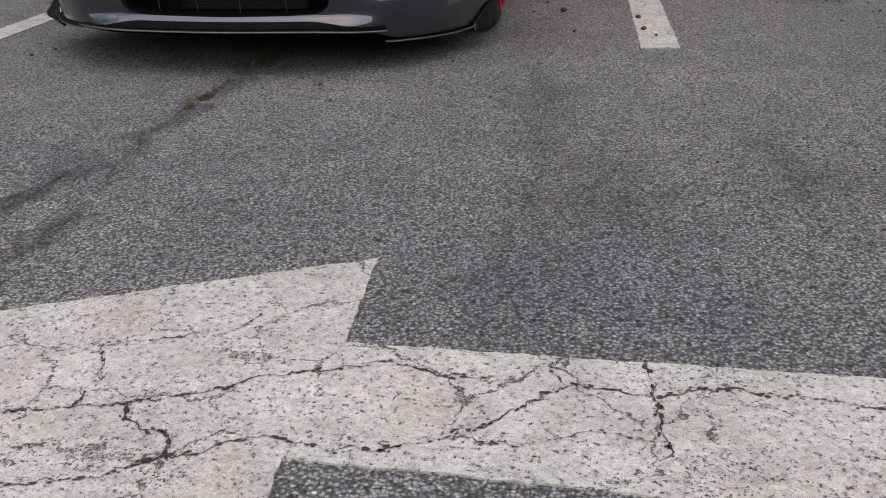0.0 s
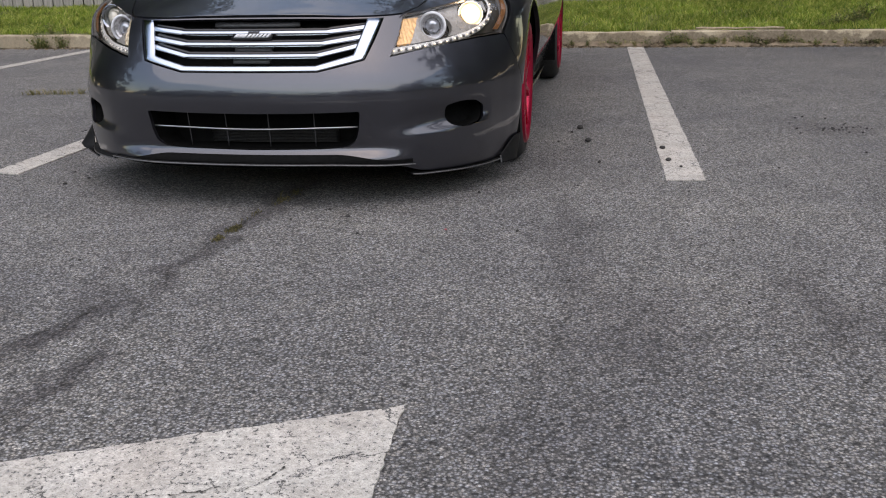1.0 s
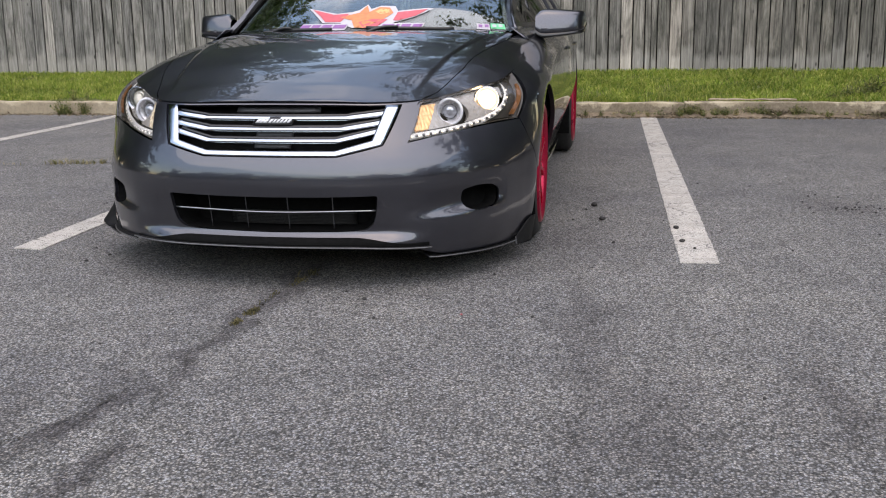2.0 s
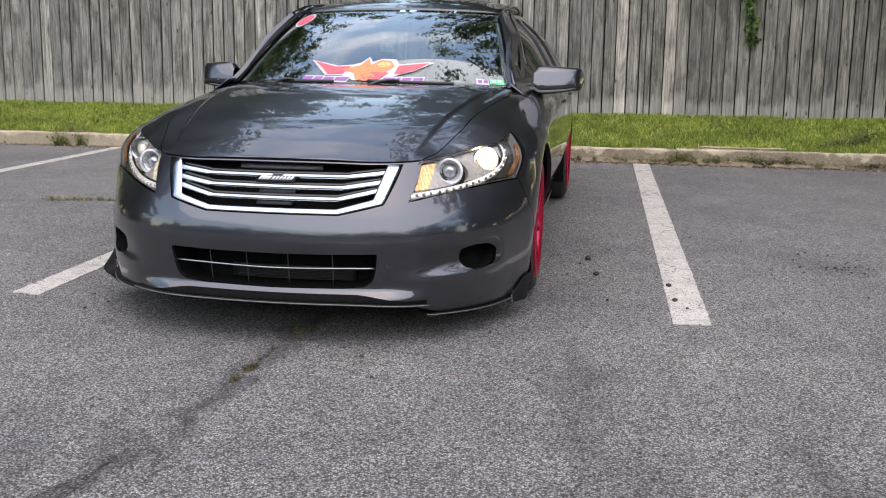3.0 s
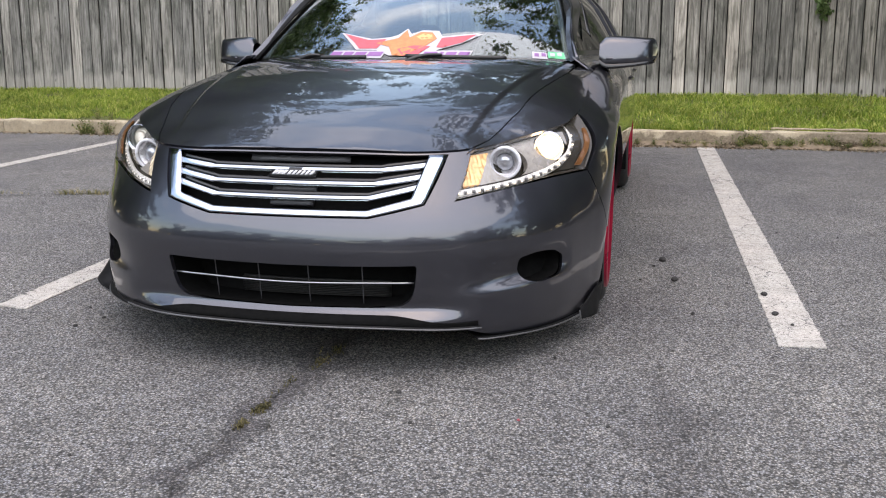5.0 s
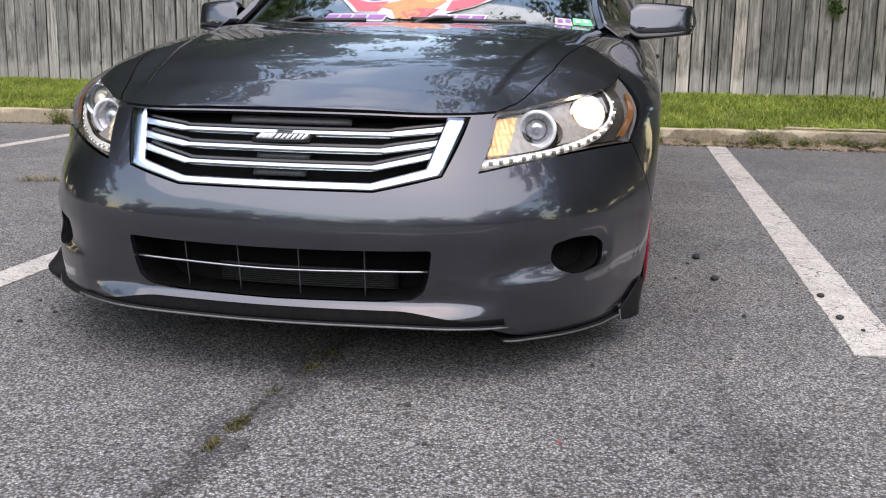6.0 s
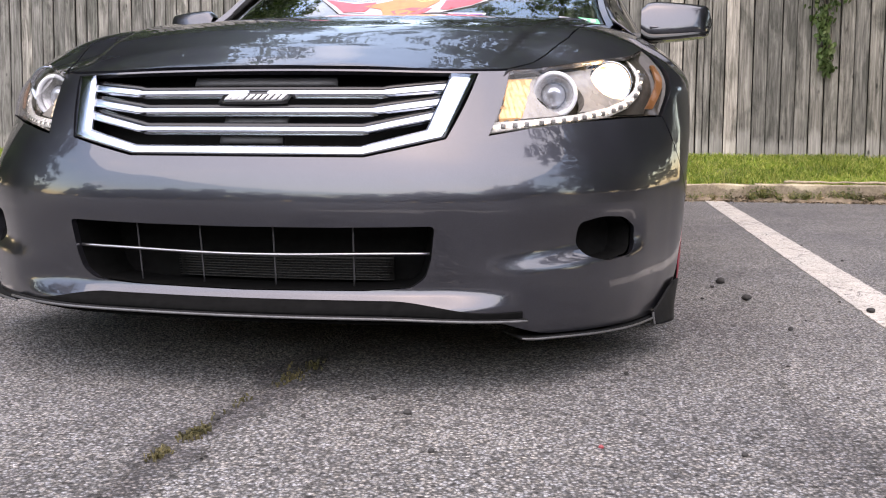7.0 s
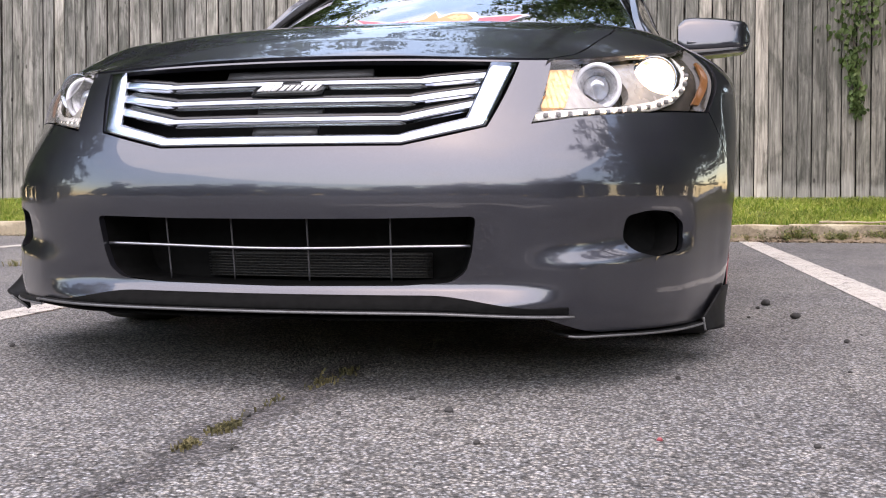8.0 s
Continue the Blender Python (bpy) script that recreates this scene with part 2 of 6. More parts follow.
def make_concrete(name, soil):
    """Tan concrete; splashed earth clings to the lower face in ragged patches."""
    m = Mat(name)
    v = m.coords()
    n = m.noise(v, 6.0, 8, 0.65)
    f = m.noise(v, 150.0, 4, 0.6)
    col = m.ramp(n, [(0.25, (0.30, 0.235, 0.155)), (0.45, (0.45, 0.37, 0.26)), (0.6, (0.54, 0.455, 0.33)), (0.8, (0.66, 0.58, 0.44))])
    col = m.mix(0.7, col, m.ramp(f, [(0.3, 0.6), (0.7, 1.15)]), "MULTIPLY")
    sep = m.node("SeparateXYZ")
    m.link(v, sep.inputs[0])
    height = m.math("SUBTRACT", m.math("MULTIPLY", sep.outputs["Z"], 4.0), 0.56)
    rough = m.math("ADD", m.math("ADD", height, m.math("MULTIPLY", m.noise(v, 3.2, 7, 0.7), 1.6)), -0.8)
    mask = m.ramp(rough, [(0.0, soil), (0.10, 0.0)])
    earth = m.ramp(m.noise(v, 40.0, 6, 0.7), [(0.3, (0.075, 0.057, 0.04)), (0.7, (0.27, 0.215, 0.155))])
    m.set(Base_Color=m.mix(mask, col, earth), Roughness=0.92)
    m.bump(m.math("ADD", n, m.math("MULTIPLY", f, 0.5)), 0.6, 0.012)
    return m.m


def make_leafy(name, lo, mid, hi, trans=0.25):
    m = Mat(name)
    g = m.node("NewGeometry")
    col = m.ramp(g.outputs["Random Per Island"], [(0.0, lo), (0.5, mid), (1.0, hi)])
    v = m.coords()
    col = m.mix(1.0, col, m.ramp(m.noise(v, 1.3, 4), [(0.3, 0.75), (0.7, 1.2)]), "MULTIPLY")
    col = m.mix(1.0, col, m.ramp(m.noise(v, 7.0, 4, 0.6), [(0.35, (0.62, 0.68, 0.6)), (0.65, (1.25, 1.2, 1.15))]), "MULTIPLY")
    m.set(Base_Color=col, Roughness=0.6)
    m.b.inputs["Specular IOR Level"].default_value = 0.3
    tr = m.node("BsdfTranslucent")
    m.link(col, tr.inputs["Color"])
    mx = m.node("MixShader", Fac=trans)
    m.link(m.b.outputs[0], mx.inputs[1])
    m.link(tr.outputs[0], mx.inputs[2])
    m.link(mx.outputs[0], m.out.inputs["Surface"])
    return m.m


def make_soil(name, a, b):
    m = Mat(name)
    v = m.coords()
    n = m.noise(v, 14.0, 8, 0.7)
    m.set(Base_Color=m.ramp(n, [(0.3, a), (0.7, b)]), Roughness=0.95)
    m.bump(n, 0.8, 0.02)
    return m.m


def make_car_paint():
    """Dark grey metallic paint under clear coat, with fine flake and a film of dust."""
    m = Mat("grey_metallic_paint")
    v = m.coords()
    flake = m.node("TexVoronoi", Scale=2200.0)
    m.link(v, flake.inputs["Vector"])
    sep = m.node("SeparateColor")
    m.link(flake.outputs["Color"], sep.inputs["Color"])
    col = m.ramp(sep.outputs["Red"], [(0.0, (0.036, 0.0365, 0.045)), (1.0, (0.060, 0.061, 0.076))])
    dust = m.noise(v, 7.0, 6, 0.6)
    m.set(Base_Color=col, Metallic=0.85, Roughness=m.ramp(dust, [(0.3, 0.30), (0.7, 0.37)]))
    m.set(Coat_Weight=1.0, Coat_IOR=1.58, Coat_Roughness=m.ramp(m.noise(v, 30.0, 5), [(0.35, 0.004), (0.75, 0.016)]))
    ripple = m.node("Bump", Strength=0.16, Distance=0.002)
    m.link(m.noise(v, 15.0, 2, 0.55), ripple.inputs["Height"])
    m.link(ripple.outputs["Normal"], m.b.inputs["Coat Normal"])
    return m.m


def make_glass(name, colour, shade, rough=0.0):
    """Thin glazing: transparent with a mirror reflection that grows towards grazing angles."""
    m = Mat(name)
    tr = m.node("BsdfTransparent", Color=(*colour, 1))
    gl = m.node("BsdfGlossy", Roughness=rough)
    fr = m.node("LayerWeight", Blend=0.5)
    sch = m.math("ADD", m.math("MULTIPLY", m.math("POWER", fr.outputs["Facing"], 4.0), 0.9), 0.04)
    amp = m.math("MINIMUM", m.math("MULTIPLY", sch, shade), 1.0)
    mx = m.node("MixShader")
    m.link(amp, mx.inputs[0])
    m.link(tr.outputs[0], mx.inputs[1])
    m.link(gl.outputs[0], mx.inputs[2])
    m.link(mx.outputs[0], m.out.inputs["Surface"])
    return m.m


def make_glow(name, colour, strength):
    m = Mat(name)
    m.set(Base_Color=colour, Emission_Color=colour, Emission_Strength=strength, Roughness=0.3)
    return m.m


ASPHALT = make_asphalt()
ROAD_PAINT = make_paint_line()
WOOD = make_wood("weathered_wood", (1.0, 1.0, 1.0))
WOOD_PALE = make_wood("bleached_wood", (1.75, 1.68, 1.62), True)
RAIL_GAP_DARK = plain("rail_gap_dark", (0.04, 0.037, 0.034), 0.9, 0, 0.4, 12)
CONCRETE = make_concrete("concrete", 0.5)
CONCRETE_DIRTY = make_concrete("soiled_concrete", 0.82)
GRASS = make_leafy("grass_blades", (0.095, 0.175, 0.020), (0.205, 0.285, 0.038), (0.46, 0.44, 0.15))
WEED = make_leafy("weed_leaves", (0.06, 0.085, 0.028), (0.125, 0.15, 0.05), (0.30, 0.26, 0.12))
DRY_GRASS = make_leafy("dry_grass", (0.11, 0.11, 0.04), (0.22, 0.19, 0.09), (0.38, 0.31, 0.18))
LITTER = make_leafy("dry_leaf_litter", (0.05, 0.037, 0.025), (0.15, 0.11, 0.075), (0.38, 0.30, 0.22), 0.05)
MOSS = make_leafy("moss", (0.045, 0.042, 0.022), (0.085, 0.075, 0.036), (0.17, 0.145, 0.07))
LEAF = make_leafy("tree_leaves", (0.02, 0.04, 0.01), (0.04, 0.075, 0.016), (0.07, 0.12, 0.03))
IVY = make_leafy("vine_leaves", (0.035, 0.065, 0.018), (0.06, 0.10, 0.03), (0.13, 0.17, 0.07))
BARK = plain("bark", (0.09, 0.07, 0.055), 0.95, 0, 0.5, 18)
SOIL = make_soil("turf_soil", (0.05, 0.06, 0.012), (0.12, 0.13, 0.035))
CRACK = make_soil("crack_dirt", (0.012, 0.012, 0.011), (0.06, 0.055, 0.048))
DIRT = make_soil("kerb_dirt", (0.08, 0.058, 0.038), (0.28, 0.215, 0.15))
STONE = plain("dark_stone", (0.03, 0.028, 0.027), 0.9, 0, 0.4, 80)
TWIG = plain("dry_wood", (0.33, 0.27, 0.19), 0.85, 0, 0.3, 40)
PAINT = make_car_paint()
CHROME = plain("chrome", (0.43, 0.46, 0.51), 0.16, 1.0, 0.03, 40)
DULL_METAL = plain("dull_grey_metal", (0.42, 0.42, 0.44), 0.38, 1.0, 0.05, 40)
BLACK = plain("black_plastic", (0.012, 0.012, 0.013), 0.45, 0, 0.3, 90)
GLOSS_BLACK = plain("gloss_black_plastic", (0.01, 0.01, 0.011), 0.14, 0, 0.2, 60)
CELL_GREY = plain("diode_cell_grey", (0.13, 0.125, 0.12), 0.3, 0.2, 0.2, 60)
MATT_GREY = plain("grey_plastic", (0.036, 0.036, 0.04), 0.5, 0, 0.2, 60)
# shade of recesses and underside put into the colour; the lip upright uses it too
SHADOW_BLACK = plain("recess_shadow_black", (0.005, 0.005, 0.005), 0.8, 0, 0.3, 60, Specular_IOR_Level=0.05)
RUBBER = plain("tyre_rubber", (0.018, 0.018, 0.018), 0.75, 0, 0.3, 60)
RED_METAL = plain("red_anodised_metal", (0.42, 0.012, 0.045), 0.3, 0.6, 0.1, 40)
GLASS = make_glass("windscreen_glass", (0.84, 0.90, 0.88), 2.2)
SIDE_GLASS = make_glass("tinted_glass", (0.12, 0.14, 0.13), 1.4)
LENS = make_glass("headlamp_lens", (0.93, 0.93, 0.94), 0.8)
DARK_TRIM = plain("dark_matt_trim", (0.008, 0.008, 0.0085), 0.55, 0, 0.3, 60, Specular_IOR_Level=0.12)
# paler grey that paints the thin highlight on the lip's edges
EDGE_HIGHLIGHT = plain("grey_edge_highlight", (0.10, 0.10, 0.104), 0.35, 0.3, 0.2, 60)
LAMP_BLACK = plain("lamp_black", (0.045, 0.039, 0.033), 0.22, 0, 0.2, 60)
LAMP_GREY = plain("grey_lamp_bezel", (0.38, 0.35, 0.32), 0.3, 0.35, 0.2, 60)
HALO = plain("frosted_white_ring", (0.62, 0.62, 0.65), 0.25, 0, 0.05, 60)
STRIP = plain("clear_silver_strip", (0.66, 0.64, 0.60), 0.25, 0.2, 0.35, 160)
PROJECTOR = plain("lens_glass", (0.50, 0.52, 0.56), 0.14, 0.6, 0.05, 60)
SHROUD = plain("clear_grey_shroud", (0.60, 0.59, 0.61), 0.25, 0.25, 0.3, 160)
BADGE_WHITE = plain("badge_white", (0.55, 0.55, 0.57), 0.4, 0, 0.05, 60)
AMBER = plain("amber_plastic", (0.17, 0.07, 0.025), 0.3, 0, 0.1, 60)
SIGNAL = make_glow("lit_amber_reflector", (0.62, 0.37, 0.17), 0.16)
for node in [n for n in SIGNAL.node_tree.nodes if n.type == "BSDF_PRINCIPLED"]:
    node.inputs["Metallic"].default_value = 0.35
SIGNAL_OFF = plain("pale_amber_reflector", (0.75, 0.60, 0.42), 0.2, 0.5, 0.1, 60)
BULB = make_glow("lit_bulb", (1.0, 0.80, 0.52), 5.0)
BULB_GLASS = make_glow("lit_bulb_glass", (1.0, 0.74, 0.44), 1.3)
BULB_OFF = plain("bulb_glass", (0.7, 0.65, 0.55), 0.1, 0.3, 0.05, 60)
DIODE = make_glow("light_diode", (1.0, 0.92, 0.78), 0.4)
RADIATOR = plain("radiator_fins", (0.020, 0.0195, 0.019), 0.5, 0.5, 0.9, 300)
CABIN = plain("dark_cabin_trim", (0.035, 0.034, 0.034), 0.7, 0, 0.2, 40)
STICK_WHITE = plain("sticker_white", (0.42, 0.40, 0.43), 0.4, 0, 0.05, 40)
STICK_RED = plain("sticker_red", (0.50, 0.07, 0.09), 0.4, 0, 0.1, 40)
STICK_ORANGE = plain("sticker_orange", (0.56, 0.18, 0.06), 0.4, 0, 0.15, 40)
STICK_YELLOW = plain("sticker_yellow", (0.62, 0.38, 0.14), 0.4, 0, 0.1, 40)
STICK_PURPLE = plain("sticker_purple", (0.22, 0.08, 0.25), 0.4, 0, 0.1, 40)
STICK_GREEN = plain("sticker_green", (0.08, 0.45, 0.22), 0.4, 0, 0.1, 40)


# ---- building helpers ----
def part_data(name, verts, faces, material, parent, label="", normals=None, smooth=True):
    """A mesh object under parent; normals, if given, are one per face corner."""
    me = bpy.data.meshes.new(name)
    me.from_pydata([tuple(v) for v in verts], [], faces)
    me.materials.append(material)
    me.polygons.foreach_set("use_smooth", [smooth] * len(me.polygons))
    if normals is not None:
        me.normals_split_custom_set(normals)
    me.update()
    ob = new(name, me)
    ob.parent = parent
    if label:
        ob["label"] = label
    return ob


def part(name, bm, material, parent, label="", smooth=True):
    """Links a bmesh as one mesh object under a thing or a part."""
    me = bpy.data.meshes.new(name)
    bmesh.ops.recalc_face_normals(bm, faces=bm.faces)
    bm.to_mesh(me)
    bm.free()
    me.materials.append(material)
    me.polygons.foreach_set("use_smooth", [smooth] * len(me.polygons))
    me.update()
    ob = new(name, me)
    ob.parent = parent
    if label:
        ob["label"] = label
    return ob


def interp(table, x):
    """Smooth interpolation in a table of (x, y) rows."""
    n = len(table)
    if x <= table[0][0]:
        return table[0][1]
    if x >= table[-1][0]:
        return table[-1][1]
    for i in range(n - 1):
        if x <= table[i + 1][0]:
            break
    (x0, y0), (x1, y1) = table[i], table[i + 1]
    m0 = (y1 - table[i - 1][1]) / (x1 - table[i - 1][0]) if i else (y1 - y0) / (x1 - x0)
    m1 = (table[i + 2][1] - y0) / (table[i + 2][0] - x0) if i + 2 < n else (y1 - y0) / (x1 - x0)
    h = x1 - x0
    t = (x - x0) / h
    return (2 * t**3 - 3 * t**2 + 1) * y0 + (t**3 - 2 * t**2 + t) * h * m0 + (3 * t**2 - 2 * t**3) * y1 + (t**3 - t**2) * h * m1


def step(a, b, x):
    t = min(1.0, max(0.0, (x - a) / (b - a)))
    return t * t * (3 - 2 * t)


def dense(poly, gap, closed=True):
    """The outline with points at most gap apart."""
    out = []
    n = len(poly)
    for i in range(n if closed else n - 1):
        a, b = Vector(poly[i]), Vector(poly[(i + 1) % n])
        k = max(1, math.ceil((b - a).length / gap))
        out += [a.lerp(b, j / k) for j in range(k)]
    if not closed:
        out.append(Vector(poly[-1]))
    return out


def rounded(poly, radius, k=5):
    """A closed 2D outline with its corners rounded."""
    out = []
    n = len(poly)
    for i in range(n):
        p, a, b = Vector(poly[i]), Vector(poly[i - 1]), Vector(poly[(i + 1) % n])
        r = min(radius, 0.45 * (a - p).length, 0.45 * (b - p).length)
        s, e = p + (a - p).normalized() * r, p + (b - p).normalized() * r
        for j in range(k + 1):
            t = j / k
            out.append(s * (1 - t) ** 2 + p * 2 * t * (1 - t) + e * t * t)
    return out


def inside(poly, xy):
    """Which of the rows of xy lie within the outline."""
    p = np.array([tuple(q) for q in poly])
    q = np.roll(p, 1, axis=0)
    x, y = xy[:, 0], xy[:, 1]
    hit = np.zeros(len(xy), bool)
    for (xi, yi), (xj, yj) in zip(p, q):
        if yi != yj:
            hit ^= ((yi > y) != (yj > y)) & (x < (xj - xi) * (y - yi) / (yj - yi) + xi)
    return hit


from mathutils.geometry import delaunay_2d_cdt


def sheet(fn, outline, holes=(), gap=0.02, rim=0.015, hole_rim=None):
    """A curved panel: fn maps flat (u, v) to space; returns verts, faces, corner normals. Its edges are turned inwards by rim."""
    loops = [[tuple(p) for p in dense(outline, gap * 0.8)]] + [[tuple(p) for p in dense(h, gap * 0.6)] for h in holes]
    pts, edges = [], []
    for lp in loops:
        base = len(pts)
        pts += [Vector(p) for p in lp]
        edges += [(base + i, base + (i + 1) % len(lp)) for i in range(len(lp))]
    rimpts = np.array([p[:] for p in pts])
    us, vs = [p[0] for p in loops[0]], [p[1] for p in loops[0]]
    nu, nv = int((max(us) - min(us)) / gap) + 1, int((max(vs) - min(vs)) / gap) + 1
    ij = np.array([(i, j) for i in range(nu + 1) for j in range(nv + 1)], float)
    uv = np.stack([min(us) + (ij[:, 0] + 0.5 * (ij[:, 1] % 2)) * gap, min(vs) + ij[:, 1] * gap], 1)
    ok = inside(loops[0], uv)
    for h in loops[1:]:
        ok &= ~inside(h, uv)
    uv = uv[ok]
    near = np.full(len(uv), 9.0)
    for q in rimpts:
        near = np.minimum(near, ((uv - q) ** 2).sum(1))
    pts += [Vector(q) for q in uv[near > (0.5 * gap) ** 2]]
    co, _, tris, *_ = delaunay_2d_cdt(pts, edges, [], 0, 1e-6)
    keep = []
    mids = np.array([sum((co[i] for i in f), Vector((0, 0)))[:] for f in tris]) / 3
    ok = inside(loops[0], mids)
    for h in loops[1:]:
        ok &= ~inside(h, mids)
    for f, good in zip(tris, ok):
        if good:
            a, b, c = (co[i] for i in f)
            keep.append(list(f) if (b - a).cross(c - a) > 0 else [f[0], f[2], f[1]])
    verts = [fn(*p) for p in co]
    e = 0.002
    norm = []
    for (u, v), p in zip(co, verts):
        du = fn(u + e, v) - fn(u - e, v)
        dv = fn(u, v + e) - fn(u, v - e)
        n = du.cross(dv)
        norm.append(n.normalized() if n.length > 1e-12 else Vector((0, 0, 1)))
    corner = [norm[i] for f in keep for i in f]
    seen = {}
    for f in keep:
        for a, b in zip(f, f[1:] + f[:1]):
            seen[(a, b)] = True
    border = [(a, b) for a, b in seen if (b, a) not in seen]
    faces = list(keep)
    for a, b in border:
        mid = (co[a] + co[b]) / 2
        d = rim
        if hole_rim is not None and min((Vector(q) - mid).length for q in loops[0]) > gap * 0.6:
            d = hole_rim
        k = len(verts)
        verts += [verts[a], verts[b], verts[b] - norm[b] * d, verts[a] - norm[a] * d]
        faces.append([k + 1, k, k + 3, k + 2])
        corner += [Vector((0, 0, 0))] * 4
    return verts, faces, corner


def grid(fn, nu, nv, back=0.0):
    """A surface over u, v in 0..1; with back, closed to a slab of that thickness."""
    verts, faces = [], []
    for j in range(nv + 1):
        for i in range(nu + 1):
            verts.append(Vector(fn(i / nu, j / nv)))
    w = nu + 1
    for j in range(nv):
        for i in range(nu):
            faces.append([j * w + i, j * w + i + 1, (j + 1) * w + i + 1, (j + 1) * w + i])
    if back:
        norm = [Vector() for _ in verts]
        for f in faces:
            n = (verts[f[1]] - verts[f[0]]).cross(verts[f[3]] - verts[f[0]])
            for i in f:
                norm[i] += n
        k = len(verts)
        verts += [v - n.normalized() * back for v, n in zip(verts[:k], norm)]
        front = list(faces)
        faces += [[i + k for i in reversed(f)] for f in front]
        ring = list(range(w)) + [j * w + nu for j in range(1, nv + 1)] + [nv * w + i for i in range(nu - 1, -1, -1)] + [j * w for j in range(nv - 1, 0, -1)]
        for a, b in zip(ring, ring[1:] + ring[:1]):
            faces.append([b, a, a + k, b + k])
    return verts, faces


def join(*pieces):
    """Several (verts, faces[, normals]) joined into one."""
    verts, faces, normals = [], [], []
    for p in pieces:
        k = len(verts)
        verts += list(p[0])
        faces += [[i + k for i in f] for f in p[1]]
        normals += list(p[2]) if len(p) > 2 else [Vector((0, 0, 0))] * sum(len(f) for f in p[1])
    return verts, faces, normals


def block(sx, sy, sz, r=0.01, seg=2, at=(0, 0, 0), turn=None):
    """A bevelled box as a bmesh."""
    bm = bmesh.new()
    bmesh.ops.create_cube(bm, size=1)
    bmesh.ops.scale(bm, vec=(sx, sy, sz), verts=bm.verts)
    if r:
        bmesh.ops.bevel(bm, geom=list(bm.edges), offset=r, segments=seg, affect="EDGES", profile=0.6)
    if turn is not None:
        bmesh.ops.transform(bm, matrix=turn, verts=bm.verts)
    bmesh.ops.translate(bm, vec=at, verts=bm.verts)
    return bm


def tube(path, radius, sides=8, closed=False, flat=1.0):
    """A round bar along a path: verts, faces."""
    verts, faces = [], []
    n = len(path)
    for i, p in enumerate(path):
        p = Vector(p)
        a = Vector(path[i - 1]) if i or closed else p
        b = Vector(path[(i + 1) % n]) if i < n - 1 or closed else p
        t = (b - a).normalized()
        side = t.cross(Vector((0, 0, 1)))
        side = side.normalized() if side.length > 1e-4 else Vector((1, 0, 0))
        up = side.cross(t)
        r = radius(i / max(1, n - 1)) if callable(radius) else radius
        for j in range(sides):
            w = 2 * math.pi * j / sides
            verts.append(p + side * (math.cos(w) * r) + up * (math.sin(w) * r * flat))
    for i in range(n if closed else n - 1):
        for j in range(sides):
            a, b = i * sides + j, i * sides + (j + 1) % sides
            c, d = ((i + 1) % n) * sides + j, ((i + 1) % n) * sides + (j + 1) % sides
            faces.append([a, b, d, c])
    if not closed:
        faces.append(list(range(sides))[::-1])
        faces.append([(n - 1) * sides + j for j in range(sides)])
    return verts, faces


def lathe(profile, n=40, axis="X"):
    """Turns (radius, along) rows round an axis: verts, faces; the profile is closed."""
    verts, faces = [], []
    k = len(profile)
    for i in range(n):
        w = 2 * math.pi * i / n
        for r, a in profile:
            c, s = r * math.cos(w), r * math.sin(w)
            verts.append({"X": (a, c, s), "Y": (c, a, s), "Z": (c, s, a)}[axis])
    for i in range(n):
        for j in range(k):
            a, b = i * k + j, i * k + (j + 1) % k
            c, d = ((i + 1) % n) * k + j, ((i + 1) % n) * k + (j + 1) % k
            faces.append([a, c, d, b])
    return [Vector(v) for v in verts], faces


def thing(name, label, category, at=(0, 0, 0), turn=0.0, group="", kind=""):
    ob = new(name)
    ob.matrix_basis = pose(*at, 0, 0, turn)
    return tagged(ob, label, category, group, kind)


def thing_data(name, verts, faces, material, label, category, group="", kind="", smooth=True):
    ob = part_data(name, verts, faces, material, None, smooth=smooth)
    return tagged(ob, label, category, group, kind)


# ---- ground, markings, kerb, verge ----
def kerb_y(x):
    return 9.51


def fence_y(x):
    return 11.70


def fence_base(x):
    return 0.35


cells = [-400, -150, -60, -25, -12, -6, -3, 0, 3, 6, 12, 25, 60, 150, 400]
gv = [(x, y, 0.0) for y in cells for x in cells]
gf = [[j * 15 + i, j * 15 + i + 1, (j + 1) * 15 + i + 1, (j + 1) * 15 + i] for j in range(14) for i in range(14)]
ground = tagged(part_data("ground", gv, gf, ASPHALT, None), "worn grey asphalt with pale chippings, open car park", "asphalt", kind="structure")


def marking(name, poly, label):
    """Road paint: a thin coat with slightly ragged edges."""
    rng = random.Random(name + str(poly[0]))
    pts = []
    for p in dense([Vector(q) for q in poly], 0.02):
        pts.append((p[0] + rng.uniform(-0.003, 0.003), p[1] + rng.uniform(-0.003, 0.003)))
    n = len(pts)
    verts = [(x, y, 0.004) for x, y in pts] + [(x, y, -0.002) for x, y in pts]
    faces = [list(range(n))] + [[(i + 1) % n, i, i + n, (i + 1) % n + n] for i in range(n)]
    return thing_data(name, verts, faces, ROAD_PAINT, label, "road marking", kind="structure", smooth=False)


marking("parking_line", [(1.41, 3.906), (1.559, 3.917), (1.559, 9.494), (1.41, 9.498)], "worn white painted bay line on asphalt")
marking("parking_line", [(-1.378, 3.83), (-1.243, 3.811), (-1.243, 9.509), (-1.378, 9.512)], "worn white painted bay line on asphalt")
marking("parking_line", [(-3.932, 3.702), (-3.815, 3.711), (-3.815, 9.509), (-3.932, 9.513)], "worn white painted bay line on asphalt")
